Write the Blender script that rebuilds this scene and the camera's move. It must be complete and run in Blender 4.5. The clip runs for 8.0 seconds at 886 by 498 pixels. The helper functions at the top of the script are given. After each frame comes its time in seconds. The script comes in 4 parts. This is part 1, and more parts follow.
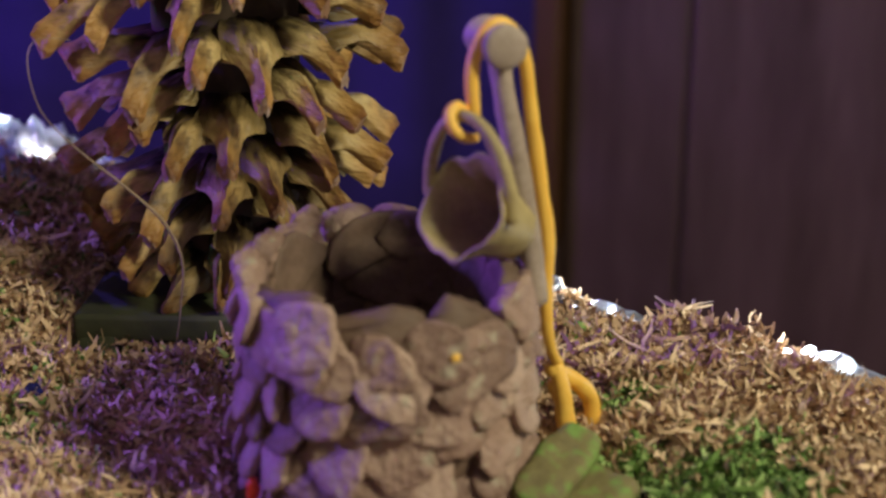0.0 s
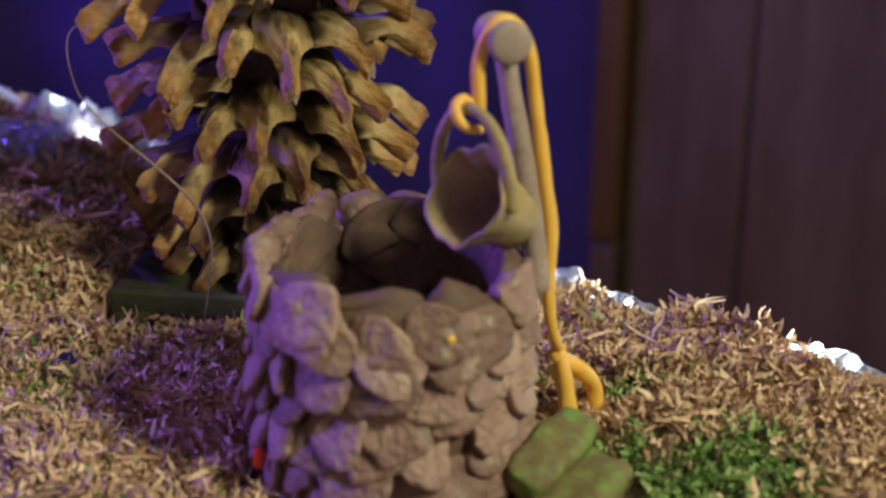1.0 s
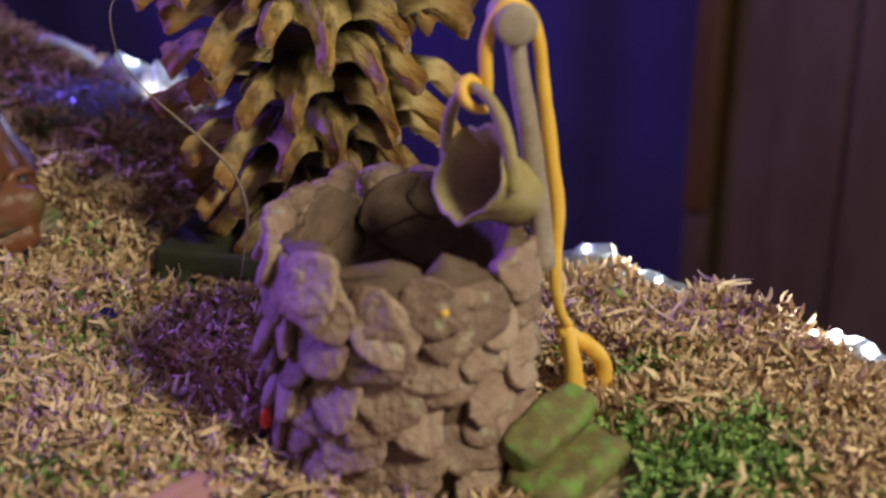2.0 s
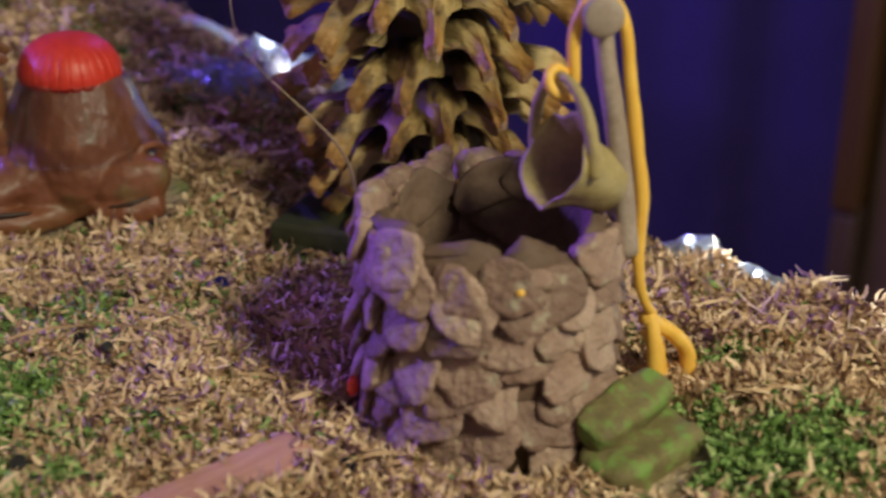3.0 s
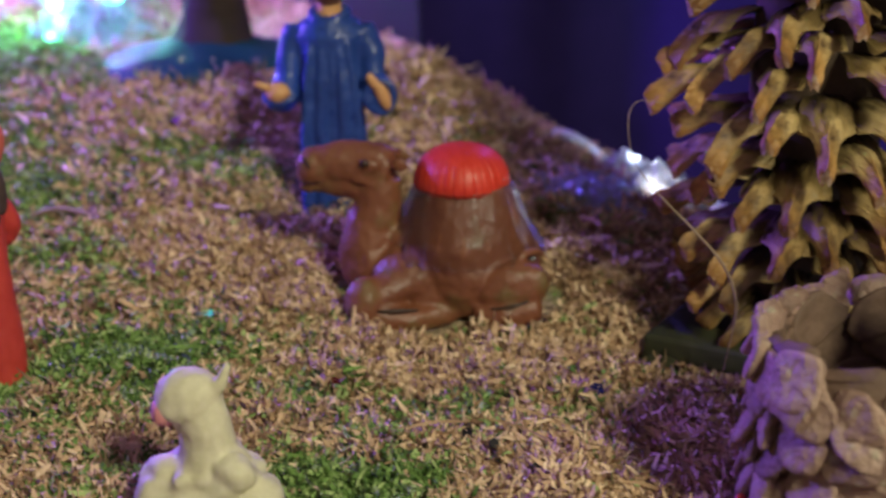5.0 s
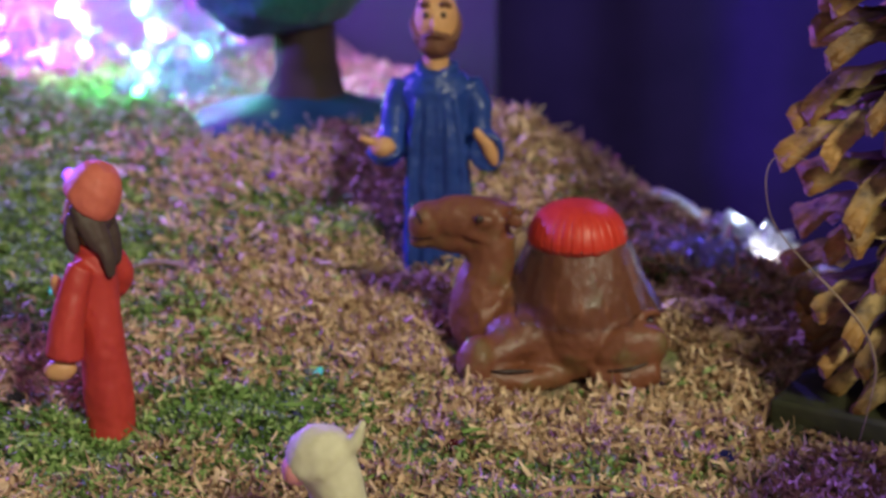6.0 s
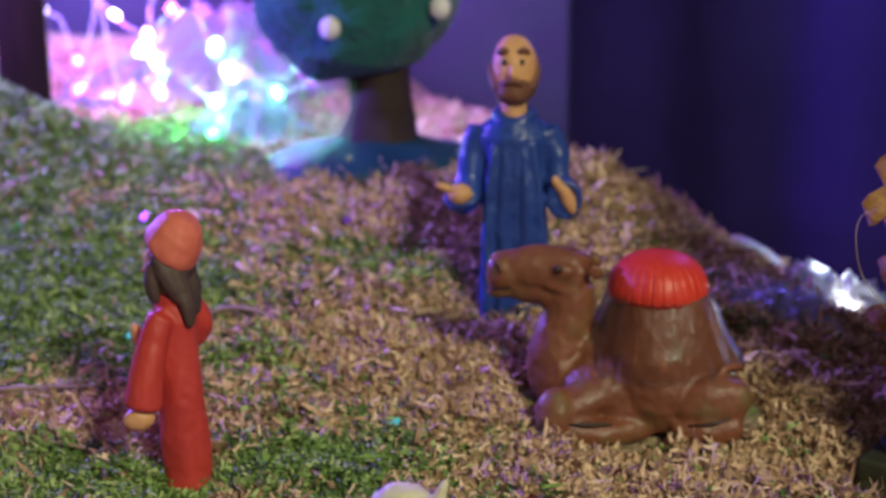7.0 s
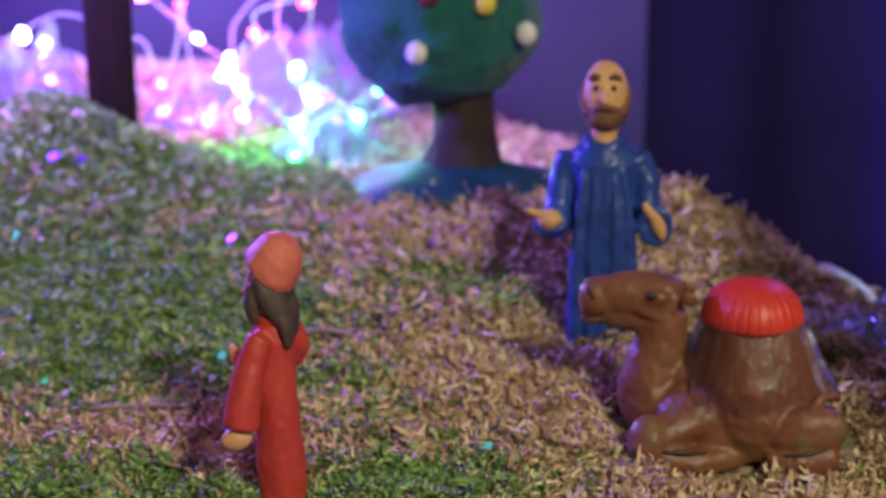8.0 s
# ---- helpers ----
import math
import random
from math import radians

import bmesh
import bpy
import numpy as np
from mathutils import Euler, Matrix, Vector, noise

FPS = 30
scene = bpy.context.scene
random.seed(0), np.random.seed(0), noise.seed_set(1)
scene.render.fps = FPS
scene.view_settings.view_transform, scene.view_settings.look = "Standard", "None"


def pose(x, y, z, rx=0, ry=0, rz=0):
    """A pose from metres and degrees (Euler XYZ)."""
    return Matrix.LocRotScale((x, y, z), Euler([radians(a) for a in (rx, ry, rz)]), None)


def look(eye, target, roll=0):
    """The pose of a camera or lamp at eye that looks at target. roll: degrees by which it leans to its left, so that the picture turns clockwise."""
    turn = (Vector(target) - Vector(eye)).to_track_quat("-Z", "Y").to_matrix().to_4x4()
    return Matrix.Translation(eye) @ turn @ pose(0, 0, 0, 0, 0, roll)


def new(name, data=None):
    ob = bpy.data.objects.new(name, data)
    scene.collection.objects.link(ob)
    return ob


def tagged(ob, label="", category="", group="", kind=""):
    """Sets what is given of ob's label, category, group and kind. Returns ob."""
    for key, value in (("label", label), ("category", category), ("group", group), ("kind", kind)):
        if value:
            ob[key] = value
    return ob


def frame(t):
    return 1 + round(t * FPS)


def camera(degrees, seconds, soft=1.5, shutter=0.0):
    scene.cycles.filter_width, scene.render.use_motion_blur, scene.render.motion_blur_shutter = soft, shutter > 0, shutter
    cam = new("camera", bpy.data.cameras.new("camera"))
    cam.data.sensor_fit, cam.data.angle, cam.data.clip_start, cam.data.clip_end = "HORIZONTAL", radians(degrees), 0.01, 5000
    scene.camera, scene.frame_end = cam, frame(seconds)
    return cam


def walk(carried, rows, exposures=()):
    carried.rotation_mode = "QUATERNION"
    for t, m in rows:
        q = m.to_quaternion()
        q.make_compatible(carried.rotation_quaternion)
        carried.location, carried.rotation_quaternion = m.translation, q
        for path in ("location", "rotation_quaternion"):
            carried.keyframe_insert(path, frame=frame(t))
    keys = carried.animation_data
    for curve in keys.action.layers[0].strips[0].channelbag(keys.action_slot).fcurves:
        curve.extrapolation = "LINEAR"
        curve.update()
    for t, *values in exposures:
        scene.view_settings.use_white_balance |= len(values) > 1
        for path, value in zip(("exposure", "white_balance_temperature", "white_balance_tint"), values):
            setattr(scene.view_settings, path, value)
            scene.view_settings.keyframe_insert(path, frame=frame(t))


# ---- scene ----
# All lengths below are in centimetres; S turns them into metres.
S = 0.01

# ---- camera ----
cam = camera(36.2, 8.0, soft=2.6, shutter=0.4)
cam.data.dof.use_dof = True
cam.data.dof.focus_distance = 0.337
cam.data.dof.aperture_fstop = 13.0
PATH = [
    (0, (9.119, -41.423, 14.063), (22.300, -6.114, 0.665), -0.14),
    (0.5, (9.548, -42.100, 14.191), (21.837, -6.482, 0.761), 0.12),
    (1, (10.073, -42.878, 14.309), (21.151, -6.929, 0.709), 0.49),
    (2.5, (13.056, -44.580, 15.079), (18.522, -7.957, -0.051), 0.64),
    (3, (13.464, -45.261, 15.137), (16.491, -8.342, 0.045), 0.44),
    (3.5, (13.187, -45.854, 15.486), (13.650, -8.689, 0.705), -0.07),
    (4, (12.659, -46.182, 15.712), (10.646, -8.745, 1.769), -0.34),
    (4.5, (11.950, -46.583, 15.956), (7.781, -9.019, 2.858), -0.48),
    (4.7, (11.884, -46.507, 15.902), (6.763, -8.936, 3.166), -0.76),
    (5.8, (9.357, -45.646, 15.071), (2.531, -7.688, 4.460), -0.29),
    (6, (9.058, -45.601, 15.103), (1.853, -7.621, 4.827), -0.37),
    (6.5, (8.739, -45.528, 15.270), (0.622, -7.555, 5.670), -0.51),
    (7, (8.490, -45.227, 15.488), (-0.555, -7.391, 6.182), -0.54),
    (7.5, (7.991, -45.311, 15.577), (-1.946, -7.613, 6.625), -0.37),
    (8, (7.500, -45.558, 15.502), (-3.252, -7.997, 6.924), -0.40),
]
walk(cam, [(t, look(Vector(e) * S, Vector(g) * S, r)) for t, e, g, r in PATH], exposures=[(0, 0.0), (8, 0.0)])

# ---- world and lights ----
world = bpy.data.worlds.new("world")
scene.world = world
world.use_nodes = True
world.node_tree.nodes["Background"].inputs["Color"].default_value = (0.35, 0.32, 0.5, 1)
world.node_tree.nodes["Background"].inputs["Strength"].default_value = 0.02


def lamp(name, kind, at, energy, colour, size=1.0, target=None):
    data = bpy.data.lights.new(name, kind)
    data.energy, data.color = energy, colour
    if kind == "AREA":
        data.shape, data.size = "DISK", size * S
    else:
        data.shadow_soft_size = size * S
    ob = new(name, data)
    ob.matrix_world = look(Vector(at) * S, Vector(target or (at[0], at[1], at[2] - 1)) * S)
    return ob


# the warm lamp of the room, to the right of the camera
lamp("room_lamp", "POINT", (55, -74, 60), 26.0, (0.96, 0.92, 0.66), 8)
# two unseen violet lamps, added for the violet light from the left
lamp("violet_side_light", "POINT", (-34, 1, 19), 8.5, (0.22, 0.12, 1.0), 1.5)
lamp("violet_side_light", "POINT", (-50, 20, 20), 6.0, (0.24, 0.06, 1.0), 1.5)
# the coloured bulbs of the light strings behind the tree
# one added fill above the strings, without a bulb; tints the moss violet
lamp("violet_fill_light", "POINT", (-19, 24, 23), 5.6, (0.34, 0.10, 1.0), 1.5)
lamp("lilac_bulb_light", "POINT", (-37, 38, 18), 2.0, (0.42, 0.24, 1.0), 1.0)
lamp("pink_bulb_light", "POINT", (-25.0, 23, 8.2), 0.04, (1.0, 0.08, 0.50), 0.4)
lamp("red_bulb_light", "POINT", (-21, 27.5, 13.5), 0.05, (1.0, 0.06, 0.16), 0.4)
lamp("magenta_bulb_light", "POINT", (-29, 27, 11), 0.12, (0.85, 0.10, 1.0), 0.4)
lamp("magenta_bulb_light", "POINT", (-17, 33, 12), 0.10, (0.80, 0.08, 0.9), 0.4)
lamp("green_bulb_light", "POINT", (-19.6, 17.6, 8.4), 0.34, (0.16, 1.0, 0.42), 0.4)
lamp("cyan_bulb_light", "POINT", (-14.5, 19.5, 9.5), 0.12, (0.10, 1.0, 0.58), 0.4)
lamp("white_bulb_light", "POINT", (-36.5, 24.5, 10.5), 0.10, (0.8, 0.9, 1.0), 0.4)
# one added blue lamp to brighten the curtain; no bulb stands there
lamp("curtain_fill_light", "POINT", (26, 49, 42), 2.8, (0.15, 0.10, 1.0), 1.0)
lamp("edge_bulb_light", "POINT", (10.8, 7.2, 2.6), 0.055, (0.75, 0.85, 1.0), 0.3)
lamp("edge_bulb_light", "POINT", (24.5, -11.2, 1.3), 0.02, (0.75, 0.85, 1.0), 0.3)
lamp("edge_bulb_light", "POINT", (27.9, -16.6, 1.5), 0.03, (0.75, 0.85, 1.0), 0.3)


# ---- materials ----
def ramp(nodes, stops):
    r = nodes.new("ShaderNodeValToRGB")
    e = r.color_ramp.elements
    while len(e) < len(stops):
        e.new(0.5)
    for el, (p, c) in zip(e, stops):
        el.position, el.color = p, (*c, 1)
    return r


def surface(name, stops, scale, rough=0.6, bump=0.3, bump_scale=None, stretch=(1, 1, 1), by="noise", metal=0.0,
            depth=0.0006, spot=None, sheen=0.0, rough_var=0.15):
    """A node material: colours of a ramp driven by noise at two scales (and by each piece's own random value), fine relief."""
    m = bpy.data.materials.new(name)
    m.use_nodes = True
    n, l = m.node_tree.nodes, m.node_tree.links
    p = n["Principled BSDF"]
    co = n.new("ShaderNodeTexCoord")
    mp = n.new("ShaderNodeMapping")
    mp.inputs["Scale"].default_value = stretch
    l.new(co.outputs["Object"], mp.inputs["Vector"])
    a = n.new("ShaderNodeTexNoise")
    a.inputs["Scale"].default_value, a.inputs["Detail"].default_value = scale, 5
    b = n.new("ShaderNodeTexNoise")
    b.inputs["Scale"].default_value, b.inputs["Detail"].default_value = scale * 7, 4
    l.new(mp.outputs[0], a.inputs["Vector"])
    l.new(mp.outputs[0], b.inputs["Vector"])
    mix = n.new("ShaderNodeMix")
    mix.inputs[0].default_value = 0.35
    l.new(a.outputs[0], mix.inputs[2])
    l.new(b.outputs[0], mix.inputs[3])
    value = mix.outputs[0]
    if by != "noise":
        if by == "island":
            src = n.new("ShaderNodeNewGeometry").outputs["Random Per Island"]
        else:
            src = n.new("ShaderNodeObjectInfo").outputs["Random"]
        mix2 = n.new("ShaderNodeMix")
        mix2.inputs[0].default_value = 0.6 if by == "island" else 0.35
        l.new(value, mix2.inputs[2])
        l.new(src, mix2.inputs[3])
        value = mix2.outputs[0]
    r = ramp(n, stops)
    l.new(value, r.inputs[0])
    colour = r.outputs[0]
    if spot:
        col, sc, lo, hi = spot
        s = n.new("ShaderNodeTexNoise")
        s.inputs["Scale"].default_value, s.inputs["Detail"].default_value = sc, 6
        l.new(mp.outputs[0], s.inputs["Vector"])
        mr = n.new("ShaderNodeMapRange")
        mr.inputs[1].default_value, mr.inputs[2].default_value = lo, hi
        l.new(s.outputs[0], mr.inputs[0])
        mx = n.new("ShaderNodeMix")
        mx.data_type = "RGBA"
        mx.inputs[7].default_value = (*col, 1)
        l.new(mr.outputs[0], mx.inputs[0])
        l.new(colour, mx.inputs[6])
        colour = mx.outputs[2]
    l.new(colour, p.inputs["Base Color"])
    rr = n.new("ShaderNodeMapRange")
    rr.inputs[3].default_value, rr.inputs[4].default_value = max(rough - rough_var, 0.03), min(rough + rough_var, 1)
    l.new(b.outputs[0], rr.inputs[0])
    l.new(rr.outputs[0], p.inputs["Roughness"])
    p.inputs["Metallic"].default_value = metal
    if sheen:
        p.inputs["Sheen Weight"].default_value = sheen
    if bump:
        c = n.new("ShaderNodeTexNoise")
        c.inputs["Scale"].default_value, c.inputs["Detail"].default_value = bump_scale or scale * 4, 6
        l.new(mp.outputs[0], c.inputs["Vector"])
        bp = n.new("ShaderNodeBump")
        bp.inputs["Strength"].default_value, bp.inputs["Distance"].default_value = bump, depth
        l.new(c.outputs[0], bp.inputs["Height"])
        l.new(bp.outputs[0], p.inputs["Normal"])
    return m


def glow(name, colour, strength):
    m = bpy.data.materials.new(name)
    m.use_nodes = True
    p = m.node_tree.nodes["Principled BSDF"]
    p.inputs["Base Color"].default_value = (*colour, 1)
    p.inputs["Emission Color"].default_value = (*colour, 1)
    p.inputs["Emission Strength"].default_value = strength
    return m


def clear(name, colour=(1, 1, 1), rough=0.1):
    m = bpy.data.materials.new(name)
    m.use_nodes = True
    p = m.node_tree.nodes["Principled BSDF"]
    p.inputs["Base Color"].default_value = (*colour, 1)
    p.inputs["Transmission Weight"].default_value = 0.92
    p.inputs["Roughness"].default_value = rough
    return m


M_SOIL = surface("soil_moss", [(0.3, (0.20, 0.15, 0.08)), (0.5, (0.40, 0.30, 0.18)), (0.7, (0.55, 0.42, 0.28))], 160, 0.9, 1.0, 420, depth=0.003, spot=((0.16, 0.22, 0.06), 60, 0.5, 0.68))
M_BROWN = surface("dry_moss", [(0.2, (0.27, 0.155, 0.08)), (0.5, (0.66, 0.455, 0.275)), (0.78, (0.84, 0.645, 0.43))], 60, 0.8, 0.2, 900, by="island")
M_GREEN = surface("green_moss", [(0.2, (0.06, 0.125, 0.025)), (0.5, (0.19, 0.33, 0.075)), (0.78, (0.44, 0.56, 0.22))], 60, 0.75, 0.2, 900, by="island")
M_STONE = surface("clay_stone", [(0.3, (0.19, 0.114, 0.084)), (0.5, (0.325, 0.205, 0.155)), (0.7, (0.48, 0.335, 0.26))], 130, 0.60, 1.0, 420, by="object", depth=0.0016, spot=((0.42, 0.37, 0.27), 260, 0.58, 0.72))
# brown clay, its colour darkened to carry the shade inside the well
M_INNER_SHADE = surface("shade_darkened_clay", [(0.3, (0.09, 0.055, 0.036)), (0.7, (0.21, 0.13, 0.09))], 110, 0.7, 0.6, 350)
M_POST = surface("grey_clay", [(0.3, (0.24, 0.18, 0.14)), (0.7, (0.44, 0.35, 0.29))], 120, 0.6, 0.4, 400)
M_ROPE = surface("yellow_clay", [(0.3, (0.86, 0.45, 0.055)), (0.7, (0.96, 0.62, 0.12))], 150, 0.5, 0.3, 350)
M_BUCKET = surface("olive_clay", [(0.3, (0.25, 0.19, 0.07)), (0.7, (0.48, 0.38, 0.18))], 120, 0.55, 0.4, 350)
M_SLAB = surface("green_clay", [(0.3, (0.12, 0.095, 0.04)), (0.55, (0.21, 0.18, 0.07)), (0.75, (0.24, 0.19, 0.11))], 130, 0.75, 0.8, 420, spot=((0.19, 0.31, 0.07), 210, 0.50, 0.64))
M_SLAB_D = surface("green_base_clay", [(0.3, (0.03, 0.035, 0.014)), (0.7, (0.07, 0.075, 0.03))], 100, 0.7, 0.5, 300)
M_CONE = surface("pinecone_scale", [(0.25, (0.185, 0.112, 0.042)), (0.5, (0.45, 0.31, 0.118)), (0.75, (0.72, 0.55, 0.26))], 90, 0.5, 1.0, 320, stretch=(1, 0.3, 1), by="object", depth=0.0022, spot=((0.07, 0.04, 0.022), 170, 0.50, 0.66))


def scale_tone_and_shade(m):
    """Dark near the root, as cone scales are, deepened to paint the shade between them; reddish before the tip."""
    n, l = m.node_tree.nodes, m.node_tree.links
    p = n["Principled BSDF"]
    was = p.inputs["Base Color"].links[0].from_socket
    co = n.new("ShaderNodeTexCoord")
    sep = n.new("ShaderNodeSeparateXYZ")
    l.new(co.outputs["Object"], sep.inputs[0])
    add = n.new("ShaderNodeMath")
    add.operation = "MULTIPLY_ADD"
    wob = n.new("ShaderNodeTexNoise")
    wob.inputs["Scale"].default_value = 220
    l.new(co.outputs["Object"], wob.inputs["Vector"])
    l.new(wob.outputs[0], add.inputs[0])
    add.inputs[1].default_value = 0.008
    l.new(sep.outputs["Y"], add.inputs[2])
    # the low stops hold root tone plus painted shade of the gaps
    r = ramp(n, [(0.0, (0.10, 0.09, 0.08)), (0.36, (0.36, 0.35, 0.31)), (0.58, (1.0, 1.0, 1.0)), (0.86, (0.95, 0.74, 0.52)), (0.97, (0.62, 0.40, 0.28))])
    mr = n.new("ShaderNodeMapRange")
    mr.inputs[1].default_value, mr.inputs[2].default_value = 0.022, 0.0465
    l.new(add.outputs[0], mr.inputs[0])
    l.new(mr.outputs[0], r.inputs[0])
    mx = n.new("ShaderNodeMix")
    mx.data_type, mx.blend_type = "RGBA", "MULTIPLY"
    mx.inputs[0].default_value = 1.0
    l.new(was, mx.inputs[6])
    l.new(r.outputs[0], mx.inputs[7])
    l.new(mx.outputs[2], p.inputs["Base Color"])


scale_tone_and_shade(M_CONE)
M_TIP = surface("pinecone_tip", [(0.42, (0.30, 0.16, 0.08)), (0.66, (0.60, 0.50, 0.40))], 130, 0.5, 0.5, 500)
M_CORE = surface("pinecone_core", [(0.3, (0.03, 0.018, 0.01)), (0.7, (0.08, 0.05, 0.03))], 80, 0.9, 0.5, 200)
M_STRAW = surface("dry_stem", [(0.3, (0.22, 0.15, 0.09)), (0.7, (0.42, 0.31, 0.20))], 150, 0.6, 0.2)
M_PLANK = surface("pink_wood", [(0.35, (0.46, 0.22, 0.155)), (0.65, (0.64, 0.35, 0.26))], 60, 0.6, 0.4, 200, stretch=(6, 0.6, 1))
M_CAMEL = surface("camel_clay", [(0.3, (0.15, 0.052, 0.024)), (0.7, (0.25, 0.090, 0.042))], 60, 0.46, 0.6, 110, depth=0.0020, rough_var=0.22, spot=((0.15, 0.13, 0.045), 55, 0.55, 0.72))
M_CAMEL_D = surface("dark_brown_clay_and_shade", [(0.3, (0.03, 0.012, 0.008)), (0.7, (0.06, 0.03, 0.015))], 90, 0.5, 0.2)
M_RED = surface("red_clay", [(0.3, (0.58, 0.028, 0.015)), (0.7, (0.75, 0.06, 0.03))], 80, 0.42, 0.3, 250)
M_ROBE = surface("red_robe_clay", [(0.3, (0.46, 0.036, 0.026)), (0.7, (0.62, 0.066, 0.045))], 60, 0.5, 0.3, 150)
M_CAP = surface("coral_clay", [(0.3, (0.60, 0.12, 0.075)), (0.7, (0.72, 0.19, 0.12))], 70, 0.55, 0.3, 200)
M_BLUE = surface("blue_clay", [(0.3, (0.014, 0.040, 0.20)), (0.7, (0.032, 0.085, 0.36))], 60, 0.33, 0.35, 150, depth=0.0008)
M_SKIN = surface("skin_clay", [(0.3, (0.62, 0.31, 0.12)), (0.7, (0.74, 0.42, 0.19))], 60, 0.5, 0.2, 200)
M_BEARD = surface("brown_hair_clay", [(0.3, (0.14, 0.055, 0.03)), (0.7, (0.22, 0.095, 0.05))], 90, 0.6, 0.5, 350)
M_HAIR = surface("dark_hair_clay", [(0.3, (0.050, 0.030, 0.024)), (0.7, (0.095, 0.060, 0.046))], 90, 0.6, 0.5, 350)
M_BLACK = surface("black_bead_and_cuff_shade", [(0.3, (0.006, 0.005, 0.006)), (0.7, (0.02, 0.018, 0.02))], 90, 0.35, 0)
M_WHITE = surface("cream_clay", [(0.3, (0.56, 0.52, 0.32)), (0.7, (0.76, 0.72, 0.52))], 90, 0.6, 0.3, 300)
M_PINK = surface("pink_clay", [(0.3, (0.70, 0.25, 0.25)), (0.7, (0.80, 0.36, 0.34))], 90, 0.6, 0.2)
M_CROWN = surface("green_felt", [(0.3, (0.003, 0.075, 0.066)), (0.7, (0.009, 0.155, 0.135))], 70, 0.85, 1.0, 260, sheen=0.2, depth=0.0025)
M_TRUNK = surface("brown_bark_clay", [(0.3, (0.016, 0.009, 0.007)), (0.7, (0.045, 0.024, 0.017))], 80, 0.8, 0.6, 220)
M_FRUIT = surface("white_bead", [(0.3, (0.72, 0.70, 0.66)), (0.7, (0.82, 0.80, 0.76))], 90, 0.45, 0.1)
M_FRUIT_Y = surface("yellow_bead", [(0.3, (0.75, 0.55, 0.05)), (0.7, (0.85, 0.68, 0.08))], 90, 0.45, 0.1)
M_FRUIT_R = surface("dark_red_bead", [(0.3, (0.10, 0.015, 0.02)), (0.7, (0.16, 0.03, 0.03))], 90, 0.45, 0.1)
M_TREEBASE = surface("teal_clay", [(0.3, (0.003, 0.036, 0.050)), (0.7, (0.008, 0.070, 0.085))], 60, 0.6, 0.3, 180)
M_WOOD = surface("dark_wood", [(0.3, (0.012, 0.005, 0.004)), (0.7, (0.035, 0.014, 0.011))], 20, 0.6, 0.4, 60, stretch=(4, 4, 0.3))
M_WOOD.node_tree.nodes["Principled BSDF"].inputs["Specular IOR Level"].default_value = 0.15
M_PANEL = surface("dark_panel_wood", [(0.3, (0.07, 0.040, 0.034)), (0.7, (0.15, 0.09, 0.078))], 9, 0.35, 0.3, 40, stretch=(3, 3, 0.35), depth=0.002)
M_TRIM = surface("amber_wood_trim", [(0.3, (0.075, 0.034, 0.012)), (0.7, (0.125, 0.058, 0.020))], 12, 0.4, 0.2, stretch=(3, 3, 0.35))
M_CLOTH = surface("navy_cloth", [(0.3, (0.026, 0.017, 0.098)), (0.7, (0.042, 0.027, 0.140))], 8, 0.8, 0.3, 40, depth=0.003)
M_CLOTH.node_tree.nodes["Principled BSDF"].inputs["Specular IOR Level"].default_value = 0.1
M_SKYBOARD = surface("blue_grey_board", [(0.3, (0.018, 0.025, 0.045)), (0.7, (0.038, 0.042, 0.06))], 10, 0.8, 0.2)
M_TABLE = surface("dark_tabletop", [(0.3, (0.03, 0.02, 0.016)), (0.7, (0.06, 0.04, 0.03))], 15, 0.4, 0.2)
M_PLASTER = surface("room_plaster", [(0.3, (0.36, 0.34, 0.33)), (0.7, (0.44, 0.42, 0.41))], 5, 0.9, 0.2)
M_FOIL = clear("clear_film", (0.9, 0.93, 1.0), 0.28)


def thin_film(name):
    """Clear wrapping film: light passes straight through, only the gloss shows."""
    m = bpy.data.materials.new(name)
    m.use_nodes = True
    n, l = m.node_tree.nodes, m.node_tree.links
    n.remove(n["Principled BSDF"])
    see, gloss, mix, edge, wob, bp = (n.new("ShaderNode" + k) for k in ("BsdfTransparent", "BsdfGlossy", "MixShader", "LayerWeight", "TexNoise", "Bump"))
    power = n.new("ShaderNodeMath")
    power.operation = "POWER"
    power.inputs[1].default_value = 3.0
    see.inputs["Color"].default_value = (0.94, 0.94, 0.96, 1)
    gloss.inputs["Roughness"].default_value = 0.22
    wob.inputs["Scale"].default_value = 180
    bp.inputs["Strength"].default_value, bp.inputs["Distance"].default_value = 0.7, 0.0015
    l.new(wob.outputs[0], bp.inputs["Height"])
    l.new(bp.outputs[0], gloss.inputs["Normal"])
    l.new(edge.outputs["Facing"], power.inputs[0])
    l.new(power.outputs[0], mix.inputs[0])
    l.new(see.outputs[0], mix.inputs[1])
    l.new(gloss.outputs[0], mix.inputs[2])
    l.new(mix.outputs[0], n["Material Output"].inputs[0])
    return m


M_WRAP = thin_film("clear_wrap")
M_MILK = clear("milky_film", (0.82, 0.88, 0.95), 0.3)
M_MILK.node_tree.nodes["Principled BSDF"].inputs["Transmission Weight"].default_value = 0.15
M_WIRE = surface("white_cable", [(0.3, (0.7, 0.7, 0.72)), (0.7, (0.85, 0.85, 0.87))], 90, 0.3, 0)


